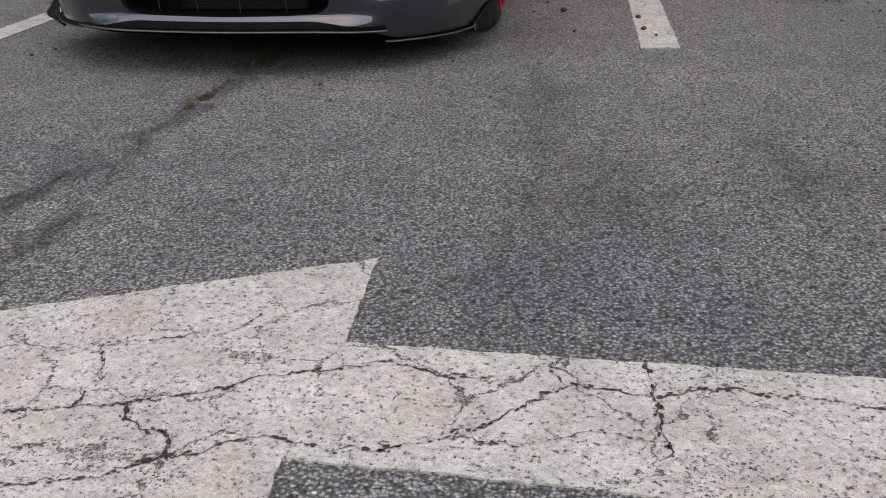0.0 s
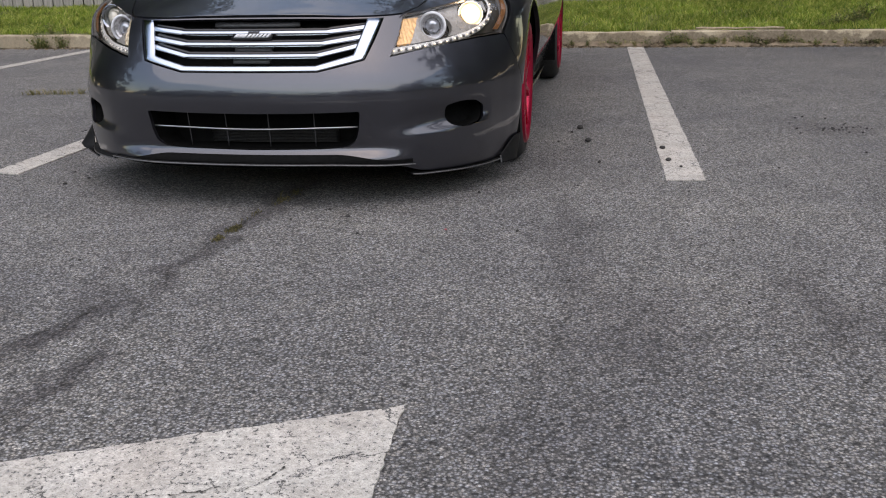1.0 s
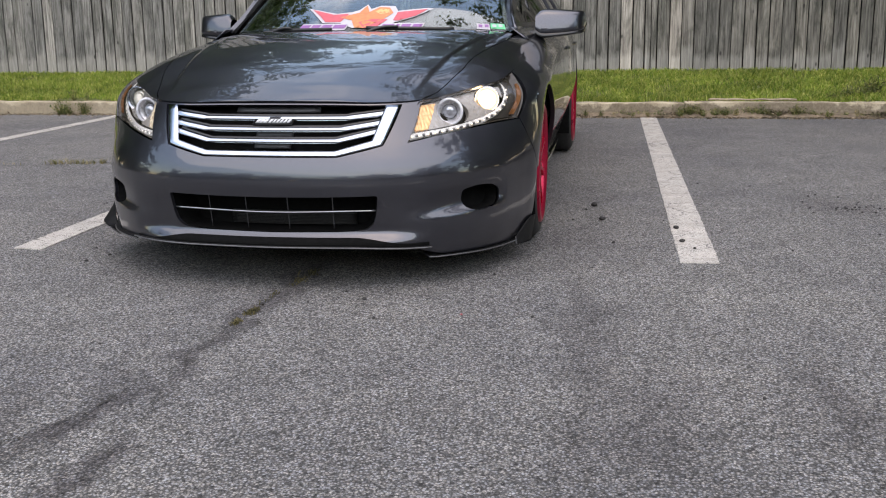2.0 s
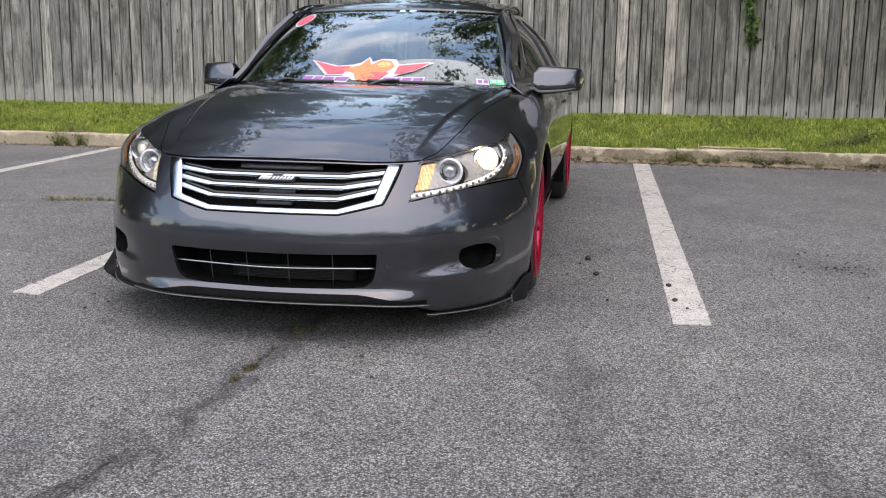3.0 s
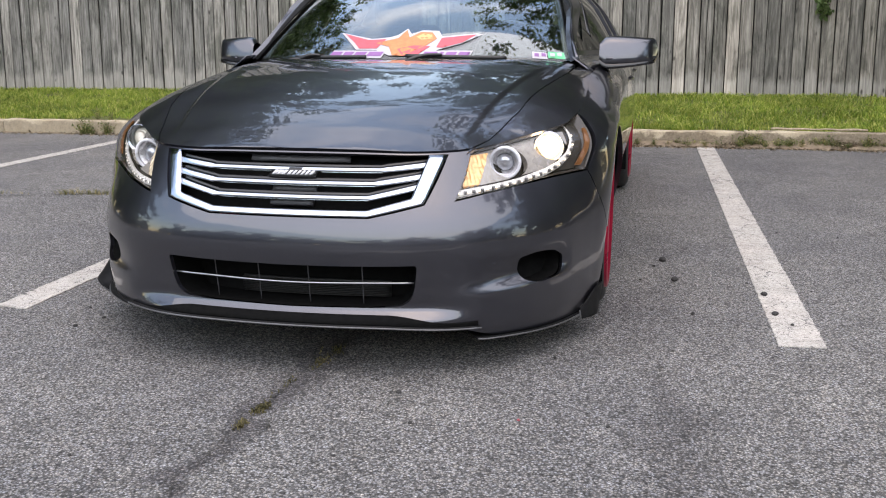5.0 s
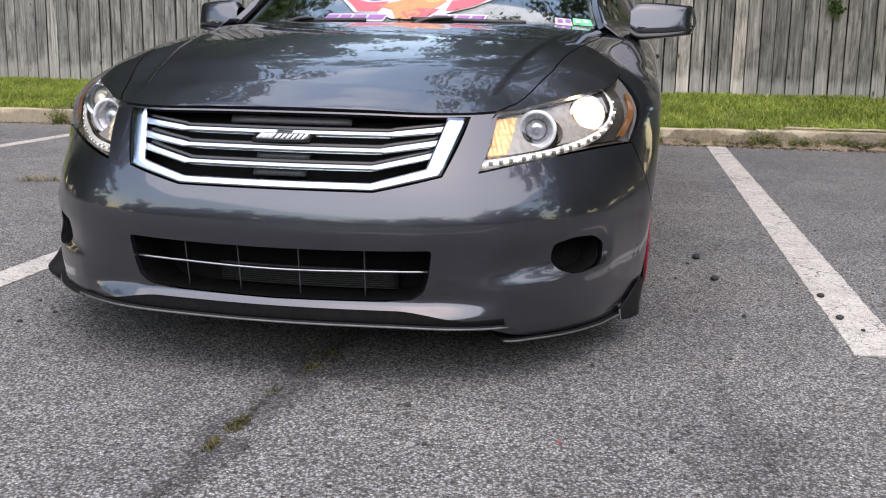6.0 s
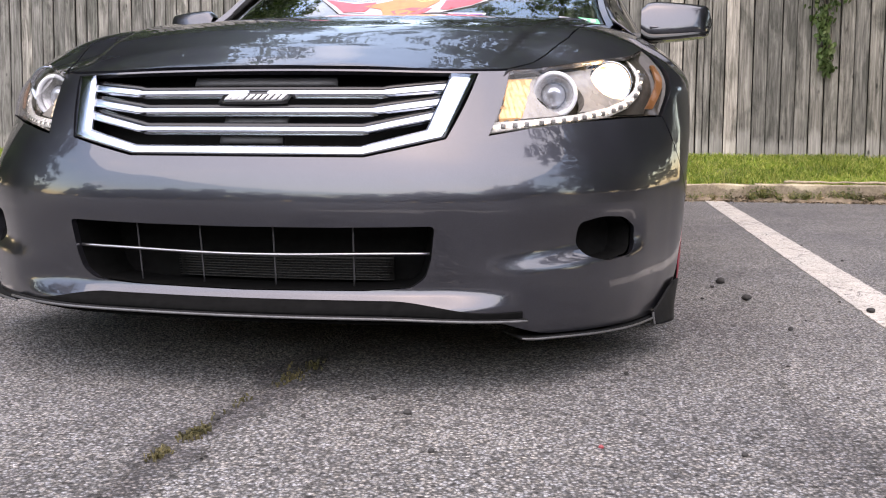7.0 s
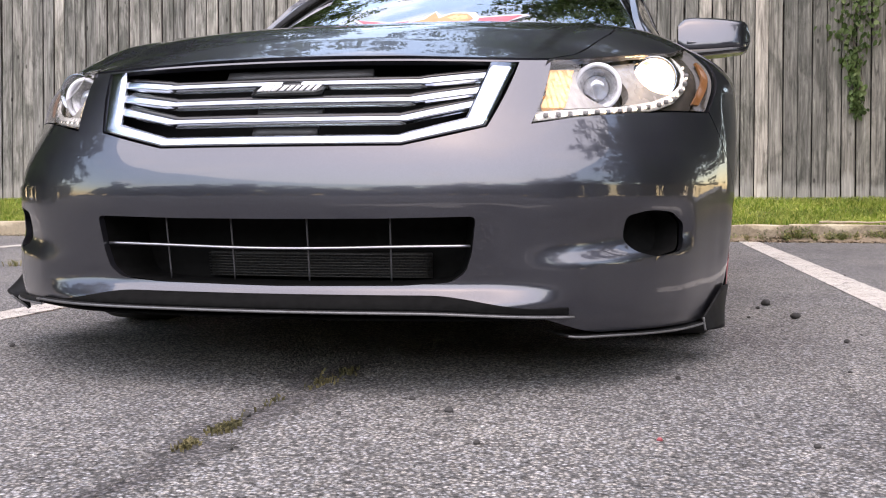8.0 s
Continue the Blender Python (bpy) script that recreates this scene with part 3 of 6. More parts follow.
marking("painted_arrow", [(-0.528, 1.306), (0.778, 1.898), (0.789, 1.558), (1.642, 1.53), (2.708, 1.486), (2.708, 1.153), (1.288, 1.208), (0.774, 1.237), (0.792, 0.915)], "cracked white painted direction arrow on asphalt")

# kerb stones along the verge
kerb = thing("kerb", "weathered tan concrete kerb along the grass verge", "kerb", (1.4, kerb_y(1.4), 0), kind="structure")
rng = random.Random(3)
kx = -13.0
kerb_meshes = []
for k in range(4):
    bm = block(2.434, 0.16, 0.30, 0.010, 3)
    bmesh.ops.subdivide_edges(bm, edges=[e for e in bm.edges if e.calc_length() > 1.0], cuts=24, use_grid_fill=True)
    for v in bm.verts:
        n = noise.noise_vector(v.co * 5 + Vector((k * 9, 0, 0))) * 0.007 + noise.noise_vector(v.co * 23 + Vector((k * 9, 0, 0))) * 0.003
        v.co += n
    me = bpy.data.meshes.new("kerb_stone")
    bm.to_mesh(me)
    bm.free()
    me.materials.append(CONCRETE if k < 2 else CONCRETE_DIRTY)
    kerb_meshes.append(me)
for k in range(10):
    ob = new("kerb_stone", kerb_meshes[k % 2 + (2 if k >= 5 else 0)])
    ob.parent = kerb
    ob.matrix_basis = pose(kx + 2.44 * k, 0.08, -0.018 + rng.uniform(-0.006, 0.006), 0, rng.uniform(-0.25, 0.25), rng.uniform(-0.15, 0.15))


def verge_z(x, d):
    """Height of the turf d metres behind the kerb's front, rising to the fence."""
    return 0.115 + (fence_base(x) - 0.05 - 0.115) * step(0.05, 2.3, d) + 0.02 * noise.noise(Vector((x * 1.3, d * 2, 0)))


def verge_at(u, v):
    x = -13 + 23 * u
    d = 0.12 + 4.4 * v
    return (x, kerb_y(x) + d, verge_z(x, d))


vv, vf = grid(verge_at, 120, 40)
verge = tagged(part_data("verge", vv, vf, SOIL, None), "rising strip of turf between kerb and fence", "turf", kind="structure")


def tufts(count, place, height, width, seed, lean=0.5):
    """Many bent blades, each of two quads."""
    r = np.random.RandomState(seed)
    verts, faces = [], []
    for i in range(count):
        x, y, z = place(r)
        h = height * (0.5 + r.rand())
        a = r.rand() * 6.283
        w = width * (0.6 + 0.8 * r.rand())
        dx, dy = math.cos(a) * w, math.sin(a) * w
        lx, ly = r.normal(0, lean, 2) * h
        k = len(verts)
        verts += [(x - dx, y - dy, z - 0.01), (x + dx, y + dy, z - 0.01), (x + lx * 0.4 + dx * 0.8, y + ly * 0.4 + dy * 0.8, z + h * 0.6), (x + lx * 0.4 - dx * 0.8, y + ly * 0.4 - dy * 0.8, z + h * 0.6), (x + lx, y + ly, z + h * 0.95)]
        faces += [(k, k + 1, k + 2, k + 3), (k + 3, k + 2, k + 4)]
    return verts, faces


def on_verge(r):
    x = -11.5 + 18.5 * r.rand()
    d = 0.17 + 1.97 * r.rand()
    return x, kerb_y(x) + d, verge_z(x, d)


def clumpy(r):
    while True:
        x, y, z = on_verge(r)
        d = y - kerb_y(x)
        thick = 0.72 + 0.9 * noise.noise(Vector((x * 2.1, y * 2.1, 3))) + 0.5 * noise.noise(Vector((x * 7, y * 7, 9)))
        if d < 0.45:
            thick -= 0.8 * (0.45 - d)
        if r.rand() < thick:
            return x, y, z


gv, gf = tufts(150000, clumpy, 0.046, 0.0034, 5, 0.7)
thing_data("grass", gv, gf, GRASS, "short green mown grass on the verge", "grass", kind="stuff", smooth=False)

# ---- fence ----
fence = thing("fence", "tall weathered grey wooden board fence behind the verge", "fence", (1.79, 11.70, 0.0), kind="structure")
LEAN = (2.2, 0.2)
PITCH, TOP = 0.1376, 3.0
rng = random.Random(11)


def board_mesh(w, k, material):
    """One fence board of width w, slightly warped, with a dog-eared top."""
    bm = block(w, 0.019, TOP - fence_base(0) + 0.045, 0.003, 1, at=(0, 0, (TOP - fence_base(0) + 0.045) / 2))
    bmesh.ops.subdivide_edges(bm, edges=[e for e in bm.edges if e.calc_length() > 1], cuts=9)
    for v in bm.verts:
        if v.co.z > TOP - fence_base(0) + 0.03:
            v.co.x *= 0.62
        v.co.x += 0.003 * noise.noise(Vector((k * 7.1, v.co.x * 3, v.co.z * 1.1)))
        v.co.y += 0.005 * noise.noise(Vector((k * 3.3 + 20, 0, v.co.z * 0.8)))
    me = bpy.data.meshes.new("board")
    bm.to_mesh(me)
    bm.free()
    me.materials.append(material)
    return me


# full boards at an even pitch either side of one that is ripped in two
edges = [1.502 - PITCH * i for i in range(104, 0, -1)] + [1.502, 1.574] + [1.642 + PITCH * i for i in range(42)]
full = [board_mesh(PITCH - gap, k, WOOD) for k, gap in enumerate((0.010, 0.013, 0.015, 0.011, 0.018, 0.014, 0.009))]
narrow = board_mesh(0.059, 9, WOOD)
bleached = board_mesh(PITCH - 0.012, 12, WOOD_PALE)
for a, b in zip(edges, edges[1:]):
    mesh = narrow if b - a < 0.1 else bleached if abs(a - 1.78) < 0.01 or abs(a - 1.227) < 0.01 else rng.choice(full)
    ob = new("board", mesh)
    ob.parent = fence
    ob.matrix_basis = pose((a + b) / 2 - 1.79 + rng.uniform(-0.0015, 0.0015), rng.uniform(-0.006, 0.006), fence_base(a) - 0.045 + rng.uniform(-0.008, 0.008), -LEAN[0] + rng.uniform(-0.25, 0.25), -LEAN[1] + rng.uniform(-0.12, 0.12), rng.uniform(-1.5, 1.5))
# added dark sheet behind the boards, so their gaps read as shade
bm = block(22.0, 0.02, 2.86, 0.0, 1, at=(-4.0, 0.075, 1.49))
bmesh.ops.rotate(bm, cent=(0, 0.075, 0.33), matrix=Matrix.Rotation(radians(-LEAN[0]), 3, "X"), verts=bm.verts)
part("backing_board", bm, RAIL_GAP_DARK, fence)
for z in (0.30, 1.1, 1.95):
    part("rail", block(22, 0.04, 0.09, 0.004, 1, at=(-4.0, 0.037 + z * 0.038, 0.36 + z)), RAIL_GAP_DARK, fence)


# ---- car body shape ----
# half plan from nose to tail: across, along, shoulder height
PLAN = [
    (0.0, 0.0, 0.652), (0.20, 0.010, 0.651), (0.383, 0.037, 0.648), (0.55, 0.108, 0.650), (0.68, 0.215, 0.660),
    (0.770, 0.335, 0.676), (0.832, 0.455, 0.692), (0.883, 0.58, 0.710), (0.906, 0.77, 0.741), (0.912, 0.97, 0.769),
    (0.919, 1.5, 0.838), (0.931, 2.2, 0.876), (0.936, 2.8, 0.897), (0.920, 3.8, 0.925), (0.875, 4.45, 0.93),
    (0.74, 4.80, 0.91), (0.45, 4.91, 0.89), (0.0, 4.93, 0.88),
]


def plan_table():
    pts = [Vector((-PLAN[1][0], PLAN[1][1], PLAN[1][2]))] + [Vector(p) for p in PLAN] + [Vector((-PLAN[-2][0], PLAN[-2][1], PLAN[-2][2]))]
    rows, s, last = [], 0.0, None
    for i in range(1, len(pts) - 2):
        p0, p1, p2, p3 = pts[i - 1 : i + 3]
        for j in range(24):
            t = j / 24
            # centripetal-like spacing is not needed: neighbours lie at similar steps
            m1 = (p2 - p0) * ((p2 - p1).length / ((p1 - p0).length + (p2 - p1).length))
            m2 = (p3 - p1) * ((p2 - p1).length / ((p2 - p1).length + (p3 - p2).length))
            p = (2 * t**3 - 3 * t**2 + 1) * p1 + (t**3 - 2 * t**2 + t) * m1 + (3 * t**2 - 2 * t**3) * p2 + (t**3 - t**2) * m2
            if last is not None:
                s += (p.xy - last.xy).length
            rows.append((s, p.x, p.y, p.z))
            last = p
    s += (Vector(PLAN[-1]).xy - last.xy).length
    rows.append((s, *PLAN[-1]))
    return np.array(rows)


TABLE = plan_table()
S_END = float(TABLE[-1, 0])


def plan_at(s):
    a = abs(s)
    x, y, zt = (float(np.interp(a, TABLE[:, 0], TABLE[:, k])) for k in (1, 2, 3))
    e = 0.012
    dx = float(np.interp(a + e, TABLE[:, 0], TABLE[:, 1]) - np.interp(a - e, TABLE[:, 0], TABLE[:, 1]))
    dy = float(np.interp(a + e, TABLE[:, 0], TABLE[:, 2]) - np.interp(a - e, TABLE[:, 0], TABLE[:, 2]))
    if a < e:
        dx, dy = 1.0, dy * a / e
    d = math.hypot(dx, dy) or 1.0
    sg = 1 if s >= 0 else -1
    return sg * x, y, zt, -sg * dy / d, dx / d


def s_x(x):
    """Arc along the nose at a distance across."""
    k = int(np.searchsorted(TABLE[:, 1], abs(x))) if abs(x) < 0.9 else 0
    a = float(np.interp(abs(x), TABLE[: 24 * 9, 1], TABLE[: 24 * 9, 0]))
    return math.copysign(a, x)


def s_y(y, side=1):
    """Arc along the flank at a distance along."""
    return side * float(np.interp(y, TABLE[:, 2], TABLE[:, 0]))


FRONT_INSET = [(0.05, 0.03), (0.10, 0.012), (0.14, 0.0), (0.168, 0.0), (0.175, 0.002), (0.179, 0.005), (0.200, 0.0245), (0.206, 0.028), (0.216, 0.029), (0.24, 0.0255), (0.30, 0.0175), (0.36, 0.0095), (0.395, 0.0095), (0.43, 0.0165), (0.46, 0.0275), (0.485, 0.040), (0.51, 0.054), (0.57, 0.092), (0.64, 0.138), (0.66, 0.155), (0.72, 0.21)]
SIDE_INSET = [(0.05, 0.06), (0.12, 0.036), (0.2, 0.018), (0.35, 0.003), (0.5, 0.0), (0.62, 0.006), (0.75, 0.016), (0.86, 0.04), (0.96, 0.08)]


PLAIN_INSET = [(0.05, 0.045), (0.10, 0.024), (0.15, 0.010), (0.22, 0.003), (0.30, 0.003), (0.40, 0.005)]


TUCK = [(0.05, 0.115), (0.14, 0.100), (0.22, 0.082), (0.32, 0.056), (0.42, 0.026), (0.52, 0.006), (0.6, 0.0), (0.9, 0.0)]


def front_inset(s, z):
    """The nose's profile; the chin's ledge under the intake fades out towards the corners."""
    c = 1 - step(0.40, 0.60, abs(s))
    if z >= 0.40 or c >= 1:
        return interp(FRONT_INSET, z)
    return c * interp(FRONT_INSET, z) + (1 - c) * interp(PLAIN_INSET, z)


def scoop(s, z):
    """The hollow that sweeps from the bumper's face into each fog lamp opening."""
    a = abs(s)
    along = step(0.44, 0.80, a) * (1 - step(0.87, 0.96, a))
    low = 0.234 + 0.024 * step(0.48, 0.92, a)
    if z <= low:
        return 0.0
    ramp = step(0.0, 0.046, z - low)
    return (0.032 if s > 0 else 0.018) * along * ramp * (1 - step(0.28, 0.375, z))


def body(s, z):
    """A point of the body's wall."""
    x, y, zt, nx, ny = plan_at(s)
    w = 1 - step(0.22, 0.72, y)
    d = w * front_inset(s, z) + (1 - w) * interp(SIDE_INSET, z)
    # the shoulder rolls over into the wing tops
    k = max(0.0, (z - (zt - 0.11)) / 0.11)
    d += (1 - w) * (0.040 + 0.062 * step(0.35, 0.66, y) * (1 - 0.75 * step(1.35, 2.1, y))) * k**2.1
    # the doors tuck in towards the sills
    d += step(1.12, 1.45, y) * (1 - step(3.42, 3.54, y)) * interp(TUCK, z)
    d += scoop(s, z)
    # the front arch stands slightly proud of the flank
    if 0.4 < y < 1.6:
        r = math.hypot(y - 0.97, z - 0.32)
        d -= 0.009 * (1 - step(0.36, 0.46, r)) * step(0.3, 0.345, r) * (1 - w)
    return Vector((x + nx * d, y + ny * d, z))


def shoulder(s):
    return body(s, plan_at(s)[2])


SH = [shoulder(i / 300 * s_y(4.3)) for i in range(301)]
SH_Y, SH_X, SH_Z = (np.array([p[k] for p in SH]) for k in (1, 0, 2))
CENTRE = [(0.14, 0.652), (0.22, 0.685), (0.3, 0.715), (0.45, 0.757), (0.65, 0.80), (0.85, 0.834), (1.05, 0.86), (1.25, 0.88), (1.6, 0.90), (2.0, 0.91)]


def hood_z(x, y):
    """Height of the bonnet and wing tops."""
    xs = float(np.interp(y, SH_Y, SH_X))
    zs = float(np.interp(y, SH_Y, SH_Z))
    t = min(1.06, abs(x) / max(xs, 0.02))
    zc = interp(CENTRE, y)
    z = zs + (zc - zs) * (1 - t ** (2.4 + 3.6 * step(0.3, 0.7, y)))
    # shallow valley between the bonnet's middle and the wing's crest
    a = abs(x) - 0.50
    z -= 0.012 * math.exp(-((a / (0.20 if a < 0 else 0.085)) ** 2)) * step(0.28, 0.6, y) * (1 - step(1.05, 1.35, y))
    # a soft crease along each side of the bonnet's raised middle
    c = 0.46 + 0.17 * (y - 0.25)
    z += 0.008 * (1 - step(c - 0.003, c + 0.016, abs(x))) * step(0.22, 0.5, y) * (1 - step(1.1, 1.35, y))
    return z


def top(x, y):
    return Vector((x, y, hood_z(x, y)))


def panel(name, pieces, material, parent, label=""):
    v, f, n = join(*pieces)
    return part_data(name, v, f, material, parent, label, n)


car = thing("car", "dark grey metallic lowered saloon car parked in a bay", "car", (-0.050, 3.355, 0.0), -0.3)

HL_IN_B, HL_IN_T = (0.515, 0.516), 0.618
HL_OUT_B, HL_OUT_T = (1.090, 0.562), 1.262
SEAM = [(1.12, 0.50), (1.165, 0.42), (s_y(0.612), 0.36)]


def zt(s):
    return plan_at(s)[2]


def along_top(a, b, k, drop=0.0):
    return [(a + (b - a) * i / k, zt(a + (b - a) * i / k) - drop) for i in range(k + 1)]


def headlamp_edge(side, grow=0.0):
    """The lamp's outline from its inner bottom corner along the bottom to the outer edge."""
    pts = [HL_IN_B, (0.63, 0.532), (0.749, 0.543), (0.944, 0.556), HL_OUT_B]
    return [(side * s, z - grow) for s, z in pts]


def s_at(x, z):
    """The arc at which the wall stands x across at height z."""
    s = s_x(x)
    for _ in range(8):
        s += 0.9 * (x - body(s, z).x)
    return s


GRILLE = [(0.447, 0.641), (0.400, 0.506), (0.245, 0.470)]
grille_out = [(s_at(x, z), z) for x, z in GRILLE] + [(-s_at(x, z), z) for x, z in GRILLE[::-1]]
grille_out = grille_out + along_top(-s_at(0.447, 0.641), s_at(0.447, 0.641), 12, 0.008)[1:-1]
INTAKE = [(0.390, 0.338), (0.384, 0.27), (0.373, 0.233), (0.345, 0.214), (0.25, 0.207), (0.0, 0.204)]
intake_out = [(s_x(x), z) for x, z in INTAKE] + [(-s_x(x), z) for x, z in INTAKE[-2::-1]]
intake_out += [(-s_x(0.2), 0.334), (0.0, 0.333), (s_x(0.2), 0.334)]
intake_hole = rounded(intake_out, 0.012)


def fog_hole(side):
    pts = [(0.722, 0.305), (0.720, 0.336), (0.786, 0.348), (0.872, 0.342), (0.918, 0.318), (0.918, 0.284), (0.888, 0.262), (0.80, 0.252), (0.736, 0.268)]
    if side < 0:
        pts = [(0.918 - (0.918 - q) * 1.2, z + 0.004) for q, z in pts]
    out = [(side * q, z) for q, z in pts]
    return rounded(out if side > 0 else out[::-1], 0.03)


def hem(s):
    """Height of the bumper's lower edge: it drops behind the lip's ends."""
    if s < 0:
        return 0.155 - 0.010 * step(0.56, 1.1, -s)
    return 0.155 - 0.043 * step(0.46, 0.66, abs(s)) - 0.014 * step(0.6, 1.1, abs(s))


right = [(HL_IN_T, zt(HL_IN_T) - 0.004)] + headlamp_edge(1, 0.003) + SEAM + [(s_y(0.612), 0.098)]
left = [(-s, z) for s, z in right[::-1]]
bumper_out = along_top(-HL_IN_T, HL_IN_T, 24, 0.004)[:-1] + right + [(q, hem(q)) for q in (s_y(0.612) * (1 - i / 40) for i in range(1, 80))] + left[:-1]
bumper_out = bumper_out[::-1]
panel("bumper", [sheet(body, bumper_out, [grille_out, intake_hole, fog_hole(1), fog_hole(-1)], 0.009, 0.012, 0.014)], PAINT, car)

# bonnet and wing tops
HOOD_SIDE = [(0.497, 0.232), (0.545, 0.335), (0.612, 0.55), (0.668, 0.90), (0.708, 1.20), (0.725, 1.41)]


def cowl_y(x):
    return 1.235 + 0.20 * (abs(x) / 0.70) ** 2


edge_r = [tuple(p.xy) for p in (shoulder(HL_IN_T * i / 14) for i in range(15))]
front_edge = [(-x, y + 0.004) for x, y in edge_r[::-1]][:-1] + [(x, y + 0.004) for x, y in edge_r]
rear_edge = [(0.715 - 1.43 * i / 20, cowl_y(0.715 - 1.43 * i / 20)) for i in range(21)]
hood_out = front_edge + [(x - 0.002, y) for x, y in HOOD_SIDE[1:-1]] + rear_edge + [(-x + 0.002, y) for x, y in HOOD_SIDE[-2:0:-1]]
panel("hood", [sheet(top, hood_out, [], 0.011, 0.014)], PAINT, car)

def side_x(y, z):
    """How far out the side glazing stands."""
    return 0.842 - 0.56 * (z - 0.88) - 0.36 * max(0.0, z - 1.10) + 0.02 * math.sin(math.pi * (y - 1.5) / 2.6) - 0.135 * (1 - step(1.5, 2.5, y)) * (1 - step(0.9, 1.3, z) * 0.35)


AX_F, AX_R, ARCH = 0.97, 3.77, 0.340


def arch(cy, a0, a1, k=28, r=ARCH):
    """Outline points along a wheel arch, angles from straight back over the top."""
    return [(cy + r * math.cos(radians(a0 + (a1 - a0) * i / k)), 0.32 + r * math.sin(radians(a0 + (a1 - a0) * i / k))) for i in range(k + 1)]


for side in (1, -1):
    wing = [(s_y(y), z) for y, z in arch(AX_F, -28, 173)]
    wing += [(s + 0.003, z) for s, z in SEAM[::-1]] + [(HL_OUT_B[0] + 0.003, HL_OUT_B[1])]
    wing += [(HL_OUT_T + 0.003, zt(HL_OUT_T) - 0.001)] + along_top(HL_OUT_T + 0.003, s_y(1.60), 16)[1:] + [(s_y(1.60), 0.155)]
    wing = [(side * s, z) for s, z in wing]
    inner = [(x + 0.002, y) for x, y in HOOD_SIDE] + [(0.755, 1.60)]
    outer = [tuple(p.xy) for p in (shoulder(HL_IN_T + (s_y(1.60) - HL_IN_T) * i / 40) for i in range(41))]
    wing_top = [(side * x, y) for x, y in inner + outer[::-1]]
    panel("fender", [sheet(body, wing, [], 0.018, 0.02), sheet(top, wing_top, [], 0.012, 0.012)], PAINT, car)
    front_door = [(s_y(1.606), 0.155)] + along_top(s_y(1.606), s_y(2.62), 12) + [(s_y(2.62), 0.155)]
    rear_door = [(s_y(2.626), 0.155)] + along_top(s_y(2.626), s_y(3.62), 12) + [(s_y(3.62), 0.72)] + [(s_y(y), z) for y, z in arch(AX_R, 112, 180, 12, 0.37)] + [(s_y(3.34), 0.155)]
    quarter = along_top(s_y(3.626), S_END - 0.002, 20) + [(S_END - 0.002, 0.2), (s_y(4.5), 0.2)] + [(s_y(y), z) for y, z in arch(AX_R, -18, 110)]
    for nm, out in (("front_door", front_door), ("rear_door", rear_door), ("rear_quarter", quarter)):
        ob = panel(nm, [sheet(body, [(side * s, z) for s, z in out], [], 0.035, 0.015)], PAINT, car)
        if "door" in nm:
            y = 2.42 if nm == "front_door" else 3.40
            p = body(side * s_y(y), 0.765)
            path = [p + Vector((side * o, (i - 4) * 0.024, 0)) for i, o in enumerate((-0.016, -0.004, 0.004, 0.006, 0.007, 0.006, 0.004, -0.004, -0.016))]
            part_data("door_handle", *tube(path, 0.011, 8), PAINT, ob)
    # sill between the arches
    part_data("sill", *grid(lambda u, v: body(side * s_y(1.35 + 1.93 * u), 0.15) + Vector((side * (0.012 - 0.06 * v * v), 0, -0.075 * v)), 30, 4, 0.008), PAINT, car)
    # shelf between the door tops and the side glazing
    part_data("belt_moulding", *grid(lambda u, v: shoulder(side * s_y(1.42 + 2.5 * u)).lerp(Vector((side * (side_x(1.42 + 2.5 * u, 0.88) - 0.004), 1.42 + 2.5 * u, 0.892)), v), 40, 3, 0.004), PAINT, car)

# ---- cabin ----
ROOF_C = [(0.0, 1.258), (0.12, 1.298), (0.3, 1.338), (0.5, 1.352), (0.75, 1.33), (1.0, 1.262)]


def screen(u, v):
    """Windscreen; u from -1 to 1, v from the cowl to the roof."""
    x = u * (0.705 + (0.555 - 0.705) * v)
    y = 1.33 + 0.20 * u * u + v * (0.80 - 0.12 * u * u)
    z = 0.868 + (1.258 - 0.868) * v - 0.012 * u * u * v
    b = 4 * v * (1 - v) * 0.028 * (1 - 0.5 * u * u)
    return Vector((x, y - b * 0.45, z + b))


def roof(u, t):
    a = screen(u, 1.0)
    w = 1 + 0.06 * math.sin(math.pi * t)
    x = a.x * w
    y = a.y + (3.42 - a.y) * t
    return Vector((x, y, interp(ROOF_C, t) - (0.034 * u * u + 0.018 * u**6) * (0.35 + 0.65 * step(0, 0.3, t))))


part_data("windscreen", *grid(lambda u, v: screen(2 * u - 1, v), 36, 18, 0.005), GLASS, car, "tinted windscreen reflecting sky and trees")
car.children[-1].visible_shadow = False
# black printed border of the screen
def border(u, v):
    return screen(u, v) + Vector((0, 0.010, -0.012))


part_data("screen_border", *join(
    grid(lambda a, b: border(-1 + 2 * a, 0.965 + 0.035 * b), 30, 2, 0.002),
    grid(lambda a, b: border(-1 + 0.055 * a, b), 2, 20, 0.002),
    grid(lambda a, b: border(0.945 + 0.055 * a, b), 2, 20, 0.002),
    grid(lambda a, b: border(-1 + 2 * a, 0.05 * b), 30, 2, 0.002))[:2], BLACK, car)
part_data("roof", *grid(lambda u, v: roof(2 * u - 1, v), 30, 30, 0.02), PAINT, car)
part_data("cowl", *grid(lambda u, v: (lambda x: Vector((x, cowl_y(x) + 0.006 + 0.17 * v, 0.862 - 0.02 * math.sin(math.pi * v) - 0.004 * v)))(-0.70 + 1.40 * u), 40, 6, 0.01), BLACK, car)


